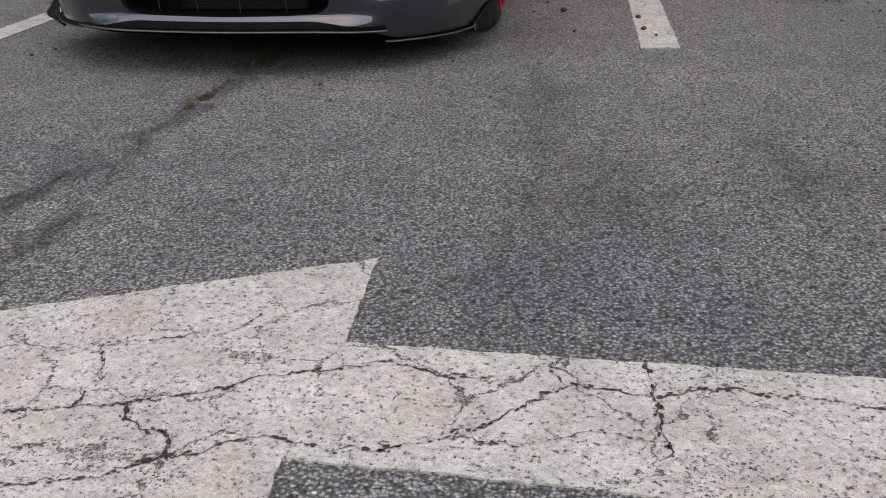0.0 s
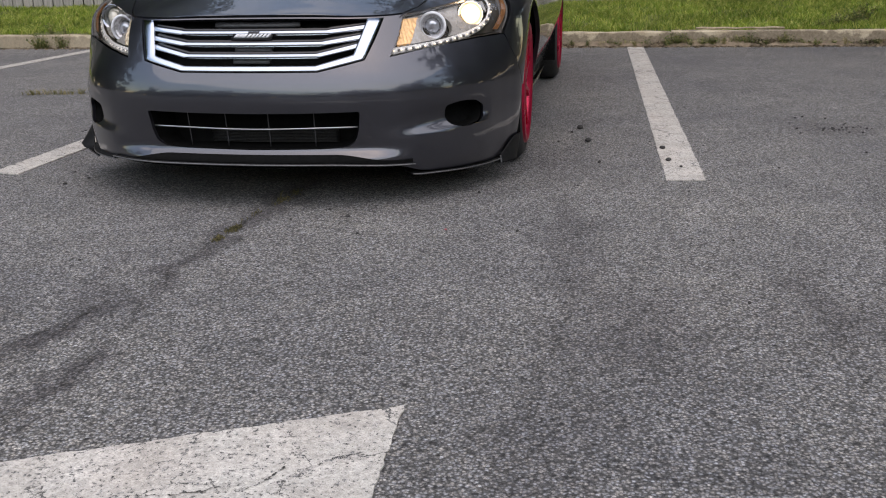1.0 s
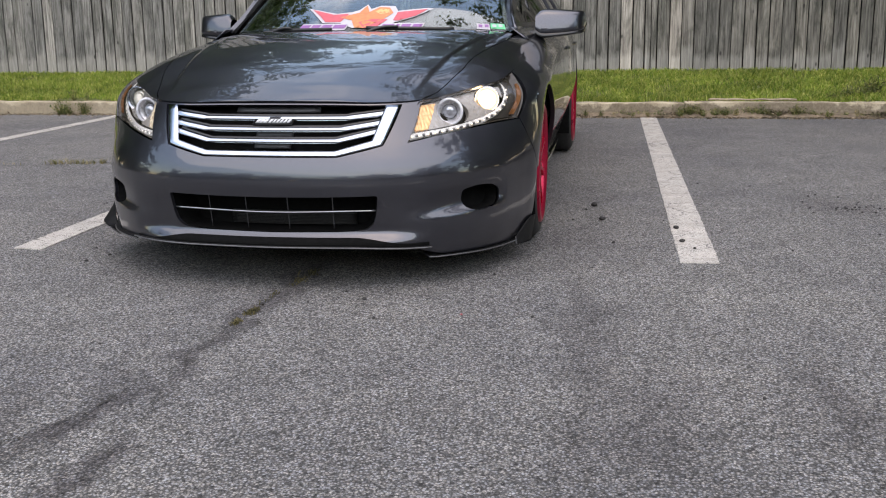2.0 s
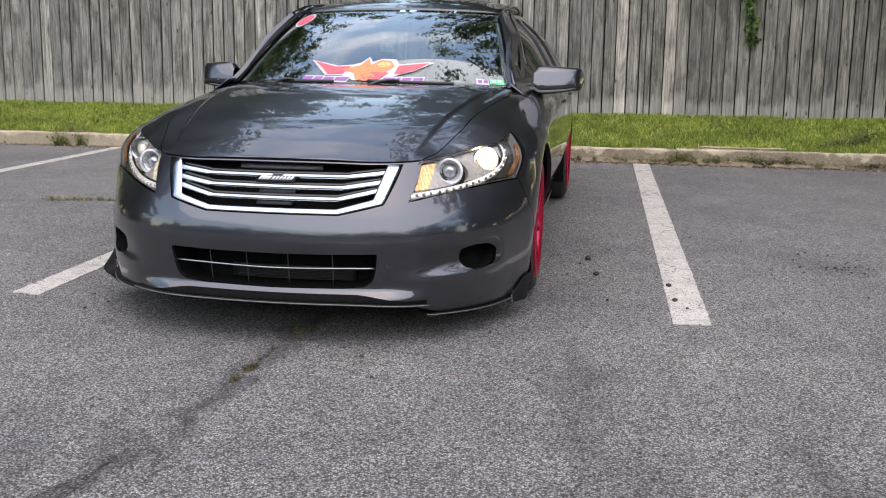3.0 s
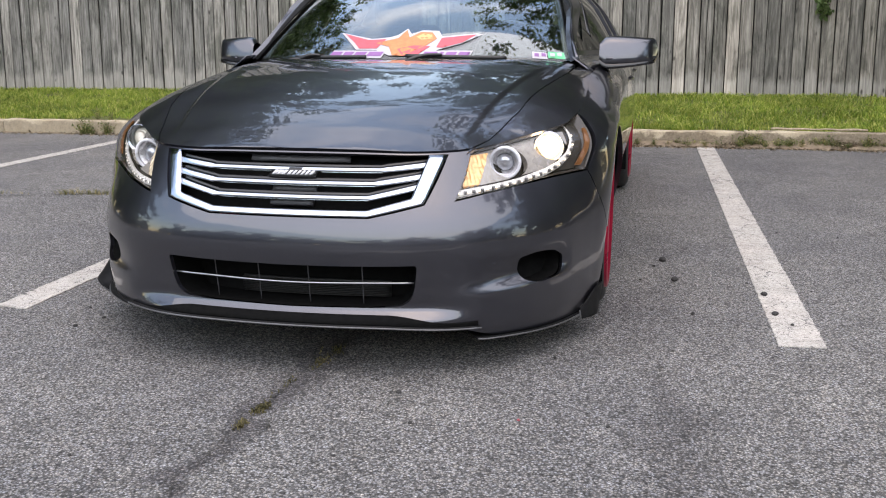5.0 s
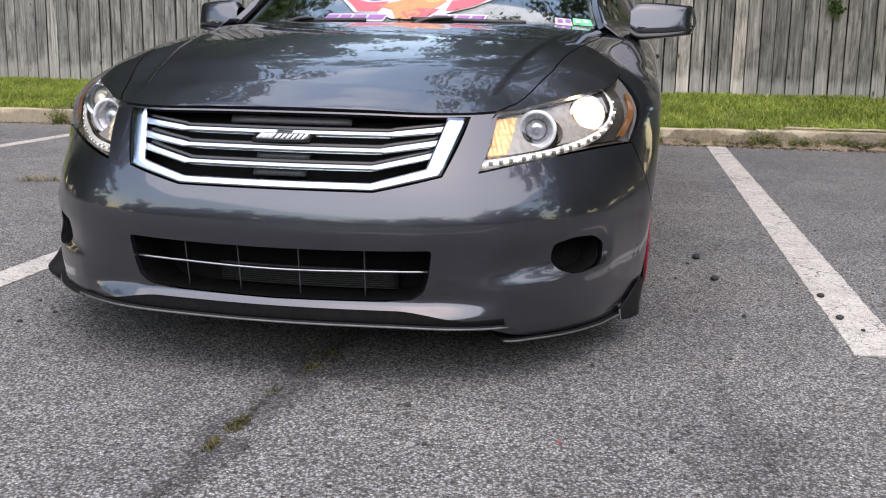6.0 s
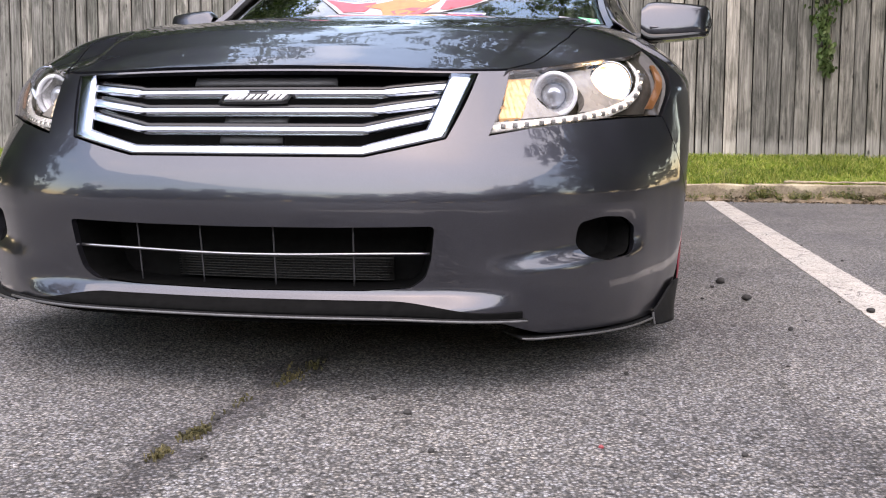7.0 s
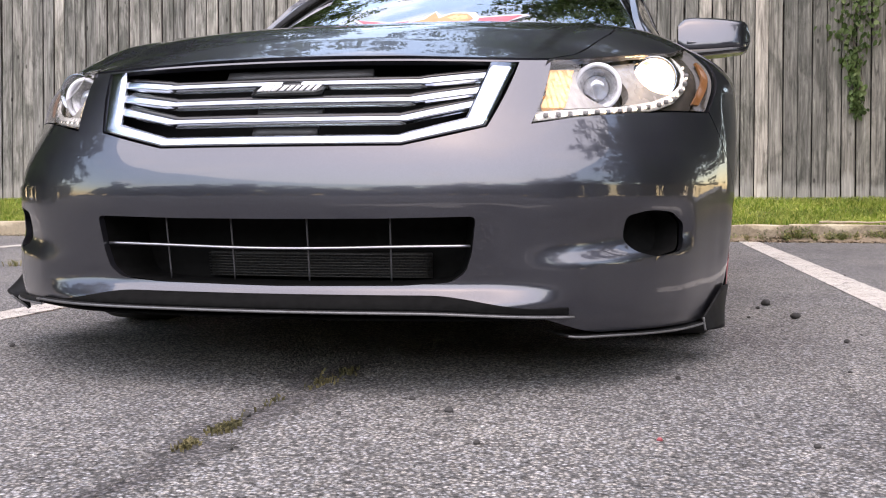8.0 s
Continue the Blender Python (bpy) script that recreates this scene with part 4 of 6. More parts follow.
FRAME = [(1.50, 0.878), (2.10, 1.226), (2.30, 1.27), (2.65, 1.295), (3.05, 1.284), (3.40, 1.228), (4.05, 0.965), (4.12, 0.92)]
WIN_F = rounded([(1.64, 0.908), (2.22, 1.18), (2.40, 1.216), (2.60, 1.23), (2.60, 0.912)], 0.03)
WIN_R = rounded([(2.69, 0.912), (2.69, 1.232), (3.0, 1.218), (3.28, 1.15), (3.36, 0.93)], 0.03)
for side in (1, -1):
    glaze = lambda y, z, sd=side: Vector((sd * side_x(y, z), y, z))
    v, f, n = sheet(glaze, FRAME, [WIN_F, WIN_R], 0.035, 0.02)
    if side < 0:
        f, n = [list(reversed(q)) for q in f], [-c for c in reversed(n)]
        k, out = 0, []
        for q in reversed(f):
            out.append(n[k : k + len(q)])
            k += len(q)
        n = [c for q in reversed(out) for c in q]
    part_data("side_frame", v, f, PAINT, car, "", n)
    for w in (WIN_F, WIN_R):
        v, f, n = sheet(lambda y, z, sd=side: Vector((sd * (side_x(y, z) - 0.012), y, z)), w, [], 0.05, 0.004)
        part_data("side_window", v, f, SIDE_GLASS, car)
    # pillar between the screen and the side frame
    def pillar(u, v, sd=side):
        a = screen(sd * 1.0, v)
        yb = 1.52 + 0.62 * v
        zb = 0.880 + 0.350 * v
        b = Vector((sd * (side_x(yb, zb) + 0.004), yb, zb))
        p = a.lerp(b, u)
        return p + Vector((sd * 0.006, -0.006, 0.005)) * math.sin(math.pi * u)
    post = part_data("pillar", *grid(lambda u, v: pillar(0.42 + 0.58 * u, v), 8, 24, 0.01), PAINT, car)
    part_data("pillar_trim", *grid(lambda u, v: pillar(0.43 * u, v) + Vector((0, -0.002, 0.002)), 4, 24, 0.01), DARK_TRIM, post)
    part_data("roof_rail", *grid(lambda u, v, sd=side: roof(sd * 1.0, v).lerp(Vector((sd * (side_x(2.1 + 1.3 * v, 1.26) + 0.003), 2.12 + 1.30 * v, interp([(0, 1.214), (0.2, 1.27), (0.4, 1.295), (0.7, 1.284), (1, 1.222)], v))), u) + Vector((sd * 0.005, 0, 0.006)) * math.sin(math.pi * u), 6, 24, 0.01), PAINT, car)
    if side < 0:
        continue
    visor = [Vector((side * (side_x(y, z) + 0.006), y, z)) for y, z in ((1.95, 1.0), (2.10, 1.12), (2.27, 1.225), (2.42, 1.262), (2.60, 1.278))]
    part_data("window_visor", *grid(lambda u, v: visor[int(round(u * 4))] + Vector((0.022 * v, 0, -0.035 * v)), 4, 3, 0.003), GLOSS_BLACK, car)

part_data("rear_window", *grid(lambda u, v: Vector(((2 * u - 1) * (0.56 + 0.06 * v), 3.43 + 0.62 * v, 1.255 - 0.31 * v + 0.03 * math.sin(math.pi * v) - 0.02 * (2 * u - 1) ** 2)), 16, 10, 0.005), GLASS, car)
part_data("boot_lid", *grid(lambda u, v: Vector(((2 * u - 1) * (0.80 - 0.10 * v), 4.0 + 0.86 * v, 0.955 - 0.03 * (2 * u - 1) ** 2 - 0.03 * v)), 20, 10, 0.015), PAINT, car)

# underside and wheel housings; unseen tray and floor block added to stop light underneath
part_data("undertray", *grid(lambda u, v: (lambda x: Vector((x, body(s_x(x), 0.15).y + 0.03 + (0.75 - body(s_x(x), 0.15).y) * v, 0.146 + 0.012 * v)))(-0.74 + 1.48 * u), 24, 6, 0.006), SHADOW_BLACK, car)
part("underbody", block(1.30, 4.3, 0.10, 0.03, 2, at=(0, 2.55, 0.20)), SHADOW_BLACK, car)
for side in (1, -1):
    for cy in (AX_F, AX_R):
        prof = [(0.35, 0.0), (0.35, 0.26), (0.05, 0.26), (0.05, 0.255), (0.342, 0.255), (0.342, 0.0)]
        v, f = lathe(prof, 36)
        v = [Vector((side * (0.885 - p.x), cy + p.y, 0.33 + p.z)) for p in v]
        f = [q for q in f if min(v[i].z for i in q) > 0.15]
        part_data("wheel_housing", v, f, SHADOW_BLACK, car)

# ---- wheels ----
def wheel(side, cy, steer, across):
    w = new("wheel")
    w.parent = car
    w.matrix_basis = pose(side * across, cy, 0.322, 0, side * 0.3, 0 if side > 0 else 180) @ pose(0, 0, 0, 0, 0, steer)
    R = 0.322
    tyre = [(0.245, -0.105), (0.285, -0.108), (R - 0.022, -0.098), (R - 0.004, -0.078), (R, 0.0), (R - 0.004, 0.078), (R - 0.022, 0.098), (0.285, 0.108), (0.245, 0.105)]
    part_data("tyre", *lathe(tyre, 56), RUBBER, w)
    rim = [(0.232, -0.09), (0.250, -0.105), (0.253, 0.0), (0.254, 0.114), (0.240, 0.120), (0.233, 0.095), (0.225, 0.02)]
    part_data("rim", *lathe(rim, 56), RED_METAL, w)
    part_data("hub", *lathe([(0.0, 0.02), (0.0, 0.085), (0.03, 0.085), (0.036, 0.07), (0.062, 0.055), (0.065, 0.02)], 24), RED_METAL, w)
    part_data("brake_disc", *lathe([(0.06, -0.01), (0.155, -0.01), (0.155, 0.012), (0.06, 0.012)], 36), MATT_GREY, w)
    spoke = bmesh.new()
    for k in (-1, 1):
        a = bmesh.ops.create_cube(spoke, size=1)["verts"]
        bmesh.ops.scale(spoke, vec=(0.022, 0.011, 0.195), verts=a)
        bmesh.ops.rotate(spoke, cent=(0, 0, 0), matrix=Matrix.Rotation(radians(k * 6.5), 3, "X"), verts=a)
        bmesh.ops.translate(spoke, vec=(0.062, 0, 0.145), verts=a)
    for v in spoke.verts:
        v.co.x += 0.030 + 0.022 * (1 - ((v.co.z - 0.15) / 0.1) ** 2)
    first = part("spoke", spoke, RED_METAL, w, smooth=False)
    for k in range(1, 10):
        ob = new("spoke", first.data)
        ob.parent = w
        ob.matrix_basis = pose(0, 0, 0, 36 * k, 0, 0)


for side in (1, -1):
    wheel(side, AX_F, 0.6 * side, 0.777)
    wheel(side, AX_R, 0, 0.790)

# ---- door mirrors ----
MIRROR_H = [(0, 0.034), (0.10, 0.057), (0.35, 0.060), (0.8, 0.051), (0.95, 0.042), (1, 0.0)]
MIRROR_D = [(0, 0.05), (0.5, 0.070), (0.85, 0.056), (1, 0.0)]
for side in (1, -1):
    def shell(u, v, sd=side, low=False):
        # u round the housing, v from the door outwards: a wedge with a flat face and squared edges
        a = 2 * math.pi * u
        x = 0.80 + 0.243 * v if sd > 0 else 0.755 + 0.212 * v
        hz, hy = interp(MIRROR_H, v), interp(MIRROR_D, v)
        ca, sa = math.cos(a), math.sin(a)
        e = 0.45 if sd > 0 else 0.62
        cz = 0.910 + 0.003 * v
        oz = hz * math.copysign(abs(sa) ** e, sa)
        if low:
            # the black lower shell follows the painted one, tapering down to the arm
            oz = -hz * 0.80 - (0.028 - 0.010 * v) * (0.5 - 0.5 * math.copysign(abs(sa) ** e, sa))
            hy *= 0.94
        return Vector((sd * x, 1.66 + 0.075 * v + hy * math.copysign(abs(ca) ** e, ca) + (0.014 * oz / 0.05 if ca < 0 else 0), cz + oz))
    m = part_data("door_mirror", *grid(shell, 32, 22), PAINT, car)
    part_data("lower_shell", *grid(lambda u, v: shell(u, v, side, True), 32, 18), GLOSS_BLACK, m)
    part_data("mirror_trim", *tube([Vector((side * (0.83 + (0.2 if side > 0 else 0.12) * i / 8), 1.600 + 0.075 * i / 8 * 1.2, 0.880 + 0.006 * i / 8)) for i in range(9)], 0.004, 8), PAINT, m)
    part("mirror_arm", block(0.11, 0.07, 0.034, 0.012, 2, at=(side * 0.815, 1.70, 0.852)), GLOSS_BLACK, m)

# ---- front details of the car ----
def skin(s, z, out=0.0):
    """A point out metres in front of (or, negative, behind) the body's wall."""
    x, y, _, nx, ny = plan_at(s)
    p = body(s, z)
    return Vector((p.x - nx * out, p.y - ny * out, p.z))


def strip(path_a, path_b, out, thick, k=6):
    """A band on the wall between two paths of (across, height), standing out metres proud."""
    n = len(path_a)

    def along(path, u):
        t = u * (n - 1)
        i = min(n - 2, int(t))
        return Vector(path[i]).lerp(Vector(path[i + 1]), t - i)

    def fn(u, v):
        p = along(path_b, u).lerp(along(path_a, u), v)
        round_ = 0.0018 * (1 - (2 * v - 1) ** 6)
        return skin(s_at(p[0], p[1]), p[1], out + round_)

    return grid(fn, (n - 1) * k, 4, thick)


def lining(outline, d0, d1, shrink=1.0):
    """A dark wall running back from an opening's edge."""
    pts = dense([Vector(p) for p in outline], 0.03)
    c = sum(pts, Vector((0, 0))) / len(pts)
    n = len(pts)
    v = [skin(p[0], p[1], -d0) for p in pts] + [skin(*(c + (p - c) * shrink), -d1) for p in pts]
    return v, [[i, (i + 1) % n, n + (i + 1) % n, n + i] for i in range(n)]


grille = new("grille")
grille.parent = car
outer_path = [(-0.443, 0.638), (-0.3975, 0.5095), (-0.244, 0.474), (0.244, 0.474), (0.3975, 0.5095), (0.443, 0.638)]
inner_path = [(-0.394, 0.640), (-0.360, 0.524), (-0.236, 0.492), (0.236, 0.492), (0.360, 0.524), (0.394, 0.640)]
part_data("grille_frame", *strip(inner_path, outer_path, 0.0, 0.02, 8), CHROME, grille, "polished chrome grille surround")
for zc, rise, ends, bend in ((0.600, 0.013, 0.400, 0.275), (0.563, 0.019, 0.391, 0.260), (0.525, 0.029, 0.381, 0.246)):
    up = [(-ends, zc + rise + 0.009), (-bend, zc + 0.0085), (-bend + 0.014, zc + 0.0052), (bend - 0.014, zc + 0.0052), (bend, zc + 0.0085), (ends, zc + rise + 0.009)]
    lo = [(-ends, zc + rise - 0.008), (-bend, zc - 0.007), (-bend + 0.014, zc - 0.0055), (bend - 0.014, zc - 0.0055), (bend, zc - 0.007), (ends, zc + rise - 0.008)]
    part_data("grille_bar", *strip(up, lo, -0.008, 0.022, 7), CHROME, grille, "chrome grille bar")
    ledge_a = [(x, z + 0.007) for x, z in up]
    part_data("bar_ledge", *strip(ledge_a, [(x, z - 0.002) for x, z in up], -0.020, 0.008, 7), GLOSS_BLACK, grille)
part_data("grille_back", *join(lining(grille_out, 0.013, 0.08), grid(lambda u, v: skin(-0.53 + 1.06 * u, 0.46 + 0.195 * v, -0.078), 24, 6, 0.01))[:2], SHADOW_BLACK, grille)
for x0, x1, z0, z1 in ((-0.17, 0.17, 0.616, 0.632), (-0.072, 0.072, 0.535, 0.554), (-0.072, 0.068, 0.497, 0.516)):
    part_data("grille_brace", *grid(lambda u, v: skin(s_x(x0 + (x1 - x0) * u), z0 + (z1 - z0) * v, -0.04), 8, 2, 0.012), MATT_GREY, grille)
# badge: a dark plate with light bars in place of lettering
badge = part_data("badge", *grid(lambda u, v: skin(0.0, 0.577 + 0.026 * v, 0.0) + Vector((-0.074 + 0.148 * u + 0.012 * (v - 0.5), 0.006 + 0.03 * (u - 0.5) ** 2, 0)), 8, 3, 0.008), GLOSS_BLACK, grille, "small black badge with light raised bars")
for x0, x1 in ((-0.062, -0.049), (-0.047, -0.034), (-0.032, -0.020), (-0.014, -0.004), (0.001, 0.009), (0.014, 0.022), (0.027, 0.035), (0.040, 0.049), (0.053, 0.062)):
    part_data("badge_bar", *grid(lambda u, v: skin(0.0, 0.5845 + 0.011 * v, 0.003) + Vector((x0 + (x1 - x0) * u + 0.010 * (v - 0.5), 0.006 + 0.03 * ((x0 + x1) / 0.3) ** 2, 0)), 2, 2, 0.003), BADGE_WHITE, badge)

# lower intake
intake = new("intake")
intake.parent = car
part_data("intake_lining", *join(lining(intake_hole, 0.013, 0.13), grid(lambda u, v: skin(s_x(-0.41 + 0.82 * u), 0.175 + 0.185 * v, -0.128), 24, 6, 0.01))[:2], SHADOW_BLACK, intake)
part_data("radiator", *grid(lambda u, v: skin(-0.20 + 0.50 * u, 0.212 + 0.05 * v, -0.11), 30, 10, 0.006), RADIATOR, intake)
for j in range(9):
    part_data("radiator_tube", *tube([skin(-0.20 + 0.50 * i / 14, 0.2145 + 0.0056 * j, -0.103) for i in range(15)], 0.0014, 5), RADIATOR, intake)
part_data("intake_bar", *tube([skin(s_x(-0.382 + 0.764 * i / 30), 0.279 - 0.003 * math.cos(math.pi * (i / 15 - 1)), -0.014) for i in range(31)], 0.0028, 8), DULL_METAL, intake, "thin silver bar across the intake")
for x in (-0.245, -0.10, 0.06, 0.225):
    part_data("intake_rib", *tube([skin(s_x(x), 0.212 + 0.121 * j / 6, -0.03) for j in range(7)], 0.0018, 6), MATT_GREY, intake)
# black lining and recess stand in for the shade inside the fog openings
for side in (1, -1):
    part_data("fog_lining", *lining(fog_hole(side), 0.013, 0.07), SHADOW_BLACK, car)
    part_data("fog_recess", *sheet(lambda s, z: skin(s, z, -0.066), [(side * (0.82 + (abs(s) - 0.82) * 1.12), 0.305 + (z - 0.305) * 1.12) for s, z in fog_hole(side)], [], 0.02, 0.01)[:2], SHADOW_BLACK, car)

# lip and corner fins under the bumper
def lip_z(s):
    return 0.1505 + 0.0125 * (1 - step(0.28, 0.60, s))


splitter = part_data("lip_splitter", *grid(lambda u, v: skin(-0.585 + 1.165 * u, lip_z(-0.585 + 1.165 * u), 0.018 - 0.10 * v), 70, 3, 0.006), DARK_TRIM, car, "thin gloss black front lip")
# thin grey bar paints the highlight along the lip's front edge
part_data("lip_edge", *tube([skin(-0.585 + 1.165 * i / 70, lip_z(-0.585 + 1.165 * i / 70) - 0.003, 0.0185) for i in range(71)], 0.0028, 6), EDGE_HIGHLIGHT, splitter)


def riser_z(s):
    """Top of the black lip's upright: highest across the middle, low towards the ends."""
    return 0.164 + 0.027 * (1 - step(0.30, 0.52, abs(s)))


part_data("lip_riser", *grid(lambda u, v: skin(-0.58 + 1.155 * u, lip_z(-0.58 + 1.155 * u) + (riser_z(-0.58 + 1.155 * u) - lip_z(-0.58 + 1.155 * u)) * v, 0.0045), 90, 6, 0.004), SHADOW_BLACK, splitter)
for side in (1, -1):
    corner = part_data("corner_splitter", *grid(lambda u, v: skin(side * (0.575 + 0.52 * u), hem(side * (0.625 + 0.52 * u)) - 0.004, 0.014 - 0.09 * v), 30, 3, 0.005), DARK_TRIM, car)
    part_data("lip_edge", *tube([skin(side * (0.575 + 0.52 * i / 30), hem(side * (0.625 + 0.52 * i / 30)) - 0.006, 0.015) for i in range(31)], 0.0024, 6), EDGE_HIGHLIGHT, corner)

    def fin(u, v):
        # an upright flange from the corner back to the wheel arch, flared out along its foot
        s = (1.05 + 0.16 * u) if side > 0 else (0.90 + 0.31 * u)
        rise, flare, foot = (0.062, 0.034, 0.076) if side > 0 else (0.115, 0.062, 0.138)
        top_z = 0.105 + rise * math.sin(0.5 * math.pi * min(1.0, u * 1.4))
        return skin(side * s, foot + (top_z - foot) * v, 0.010 + flare * (1 - v) ** 1.2 * math.sin(math.pi * (0.15 + 0.7 * u)))
    flap = part_data("corner_fin", *grid(fin, 12, 8, 0.005), DARK_TRIM, car, "gloss black corner canard")
    part_data("lip_edge", *tube([fin(0, i / 8) + Vector((0, -0.003, 0)) for i in range(9)], 0.0026, 6), EDGE_HIGHLIGHT, flap)

# ---- headlamps ----
def lamp_outline(side, grow=0.0):
    bottom = [(abs(s), z) for s, z in headlamp_edge(1)]
    topline = along_top(HL_IN_T, HL_OUT_T, 18, 0.003)
    pts = bottom + [(HL_OUT_T - 0.046, zt(HL_OUT_T) - 0.034)] + topline[::-1]
    c = (0.84, 0.62)
    return [(side * (c[0] + (s - c[0]) * (1 - grow)), c[1] + (z - c[1]) * (1 - grow)) for s, z in pts]


def disc(centre, facing, profile, n=32):
    """A turned shape at centre whose axis points along facing; profile rows are (radius, forward)."""
    v, f = lathe(profile, n, "Z")
    m = Vector(facing).to_track_quat("Z", "Y").to_matrix()
    return [m @ p + Vector(centre) for p in v], f


for side in (1, -1):
    lit = side > 0
    lamp = new("headlamp")
    lamp.parent = car
    lamp["label"] = "clear headlamp with a black bezel, glowing warm" if lit else "clear headlamp with a black bezel and ring"
    lens = panel("lens", [sheet(body, lamp_outline(side, 0.004), [], 0.018, 0.004)], LENS, lamp)
    lens.visible_shadow = False
    # housing: back wall and rim
    edge_pts = dense(lamp_outline(side, 0.012), 0.02)
    n = len(edge_pts)
    hv = [skin(p[0], p[1], -0.006) for p in edge_pts] + [skin(p[0] * 0.995, p[1], -0.085) for p in edge_pts]
    hf = [[i, (i + 1) % n, n + (i + 1) % n, n + i] for i in range(n)]
    back = sheet(lambda s, z: skin(s, z, -0.08), lamp_outline(side, 0.0), [], 0.025, 0.002)
    part_data("housing", *join((hv, hf), back)[:2], LAMP_BLACK, lamp)
    # bezel: a dark plate with openings, close behind the lens
    ahead = Vector((0.12 * side, -1, 0.02)).normalized()
    c1 = skin(side * 0.79, 0.602, -0.045)
    c2 = skin(side * 1.012, 0.634, -0.045)

    def around(x, z, rs, rz, k=24):
        return [(side * (x + rs * math.cos(6.2832 * i / k)), z + rz * math.sin(6.2832 * i / k)) for i in range(k)]
    bez = sheet(lambda s, z: skin(s, z, -0.036), lamp_outline(side, 0.05), [around(0.79, 0.602, 0.094, 0.050), around(1.005, 0.634, 0.072, 0.048)], 0.02, 0.02, 0.03)
    part_data("bezel", *bez[:2], LAMP_BLACK, lamp, "", bez[2])
    # paler inner bezel below a dark upper wedge; its warm grey also carries the lamp's glow
    bowl = [(0.585, 0.545), (0.749, 0.556), (0.944, 0.574), (1.03, 0.600), (1.075, 0.640), (1.092, 0.676), (1.02, 0.673), (0.90, 0.658), (0.76, 0.643), (0.66, 0.634)]
    face = sheet(lambda s, z: skin(s, z, -0.033), [(side * a, b) for a, b in bowl], [around(0.79, 0.602, 0.088, 0.044), around(1.005, 0.634, 0.066, 0.037)], 0.02, 0.004, 0.02)
    part_data("inner_bezel", *face[:2], LAMP_GREY, lamp, "", face[2])
    part_data("halo_ring", *disc(c1, ahead, [(0.041, 0.014), (0.043, 0.018), (0.049, 0.018), (0.051, 0.014), (0.051, 0.006), (0.041, 0.006)]), HALO, lamp, "white ring round the projector")
    part_data("projector_shroud", *disc(c1, ahead, [(0.0, -0.030), (0.042, -0.030), (0.042, 0.006), (0.0395, 0.006), (0.036, -0.012), (0.0, -0.020)]), SHROUD, lamp)
    part_data("projector_lens", *disc(c1, ahead, [(0.0, -0.008), (0.0, 0.010), (0.012, 0.008), (0.022, 0.001), (0.028, -0.008)]), PROJECTOR, lamp)
    part_data("reflector", *disc(c2, ahead, [(0.008, -0.036), (0.028, -0.026), (0.042, -0.006), (0.047, 0.010), (0.050, 0.010), (0.046, -0.012), (0.030, -0.036)]), CHROME, lamp)
    part_data("bulb", *disc(c2 + ahead * -0.012, ahead, [(0.0, -0.02), (0.028, -0.018), (0.036, 0.000), (0.029, 0.007), (0.0, 0.010)], 28), BULB_GLASS if lit else BULB_OFF, lamp)
    part_data("filament", *disc(c2 + ahead * -0.004, ahead, [(0.0, -0.004), (0.022, -0.003), (0.027, 0.003), (0.018, 0.009), (0.0, 0.012)], 24), BULB if lit else BULB_OFF, lamp)
    # turn-signal reflector beside the inner edge
    q = [(0.562, 0.548), (0.631, 0.551), (0.706, 0.634), (0.628, 0.631)]
    qs = [(side * x, z) for x, z in q]
    sig = sheet(lambda s, z: skin(s, z, -0.030 + 0.004 * abs(((s * 62) % 1) - 0.5) + 0.005 * abs(((z * 75) % 1) - 0.5) + 0.006 * noise.noise(Vector((s * 60, z * 60, 3)))), qs, [], 0.0035, 0.02)
    part_data("turn_signal", *sig[:2], SIGNAL if lit else SIGNAL_OFF, lamp, "amber turn signal reflector")
    # strip of light diodes along the bottom and up the outer side
    line = [(0.530, 0.530), (0.652, 0.538), (0.805, 0.550), (0.935, 0.568), (1.005, 0.586), (1.052, 0.612), (1.088, 0.645), (1.112, 0.684)]
    fine = dense([Vector(p) for p in line], 0.012, False)
    part_data("diode_strip", *grid(lambda u, v: skin(side * fine[int(round(u * (len(fine) - 1)))][0] , fine[int(round(u * (len(fine) - 1)))][1] + 0.018 * (v - 0.5), -0.022), len(fine) - 1, 2, 0.006), STRIP, lamp)
    for i in range(17):
        p = fine[int((i + 0.5) / 17 * (len(fine) - 1))]
        c = skin(side * p[0], p[1], -0.017)
        part("diode", block(0.006, 0.005, 0.006, 0.0015, 1, at=c), DIODE, lamp)
        p = fine[int(i / 17 * (len(fine) - 1))]
        part("diode_cell", block(0.010, 0.006, 0.010, 0.0015, 1, at=skin(side * p[0], p[1], -0.0175)), CELL_GREY, lamp)
    rs = [(side * s, z) for s, z in ((1.056, 0.578), (1.078, 0.576), (1.214, 0.684), (1.186, 0.684))]
    part_data("side_reflector", *sheet(lambda s, z: skin(s, z, -0.012), rs, [], 0.02, 0.006)[:2], AMBER, lamp, "amber side reflector")

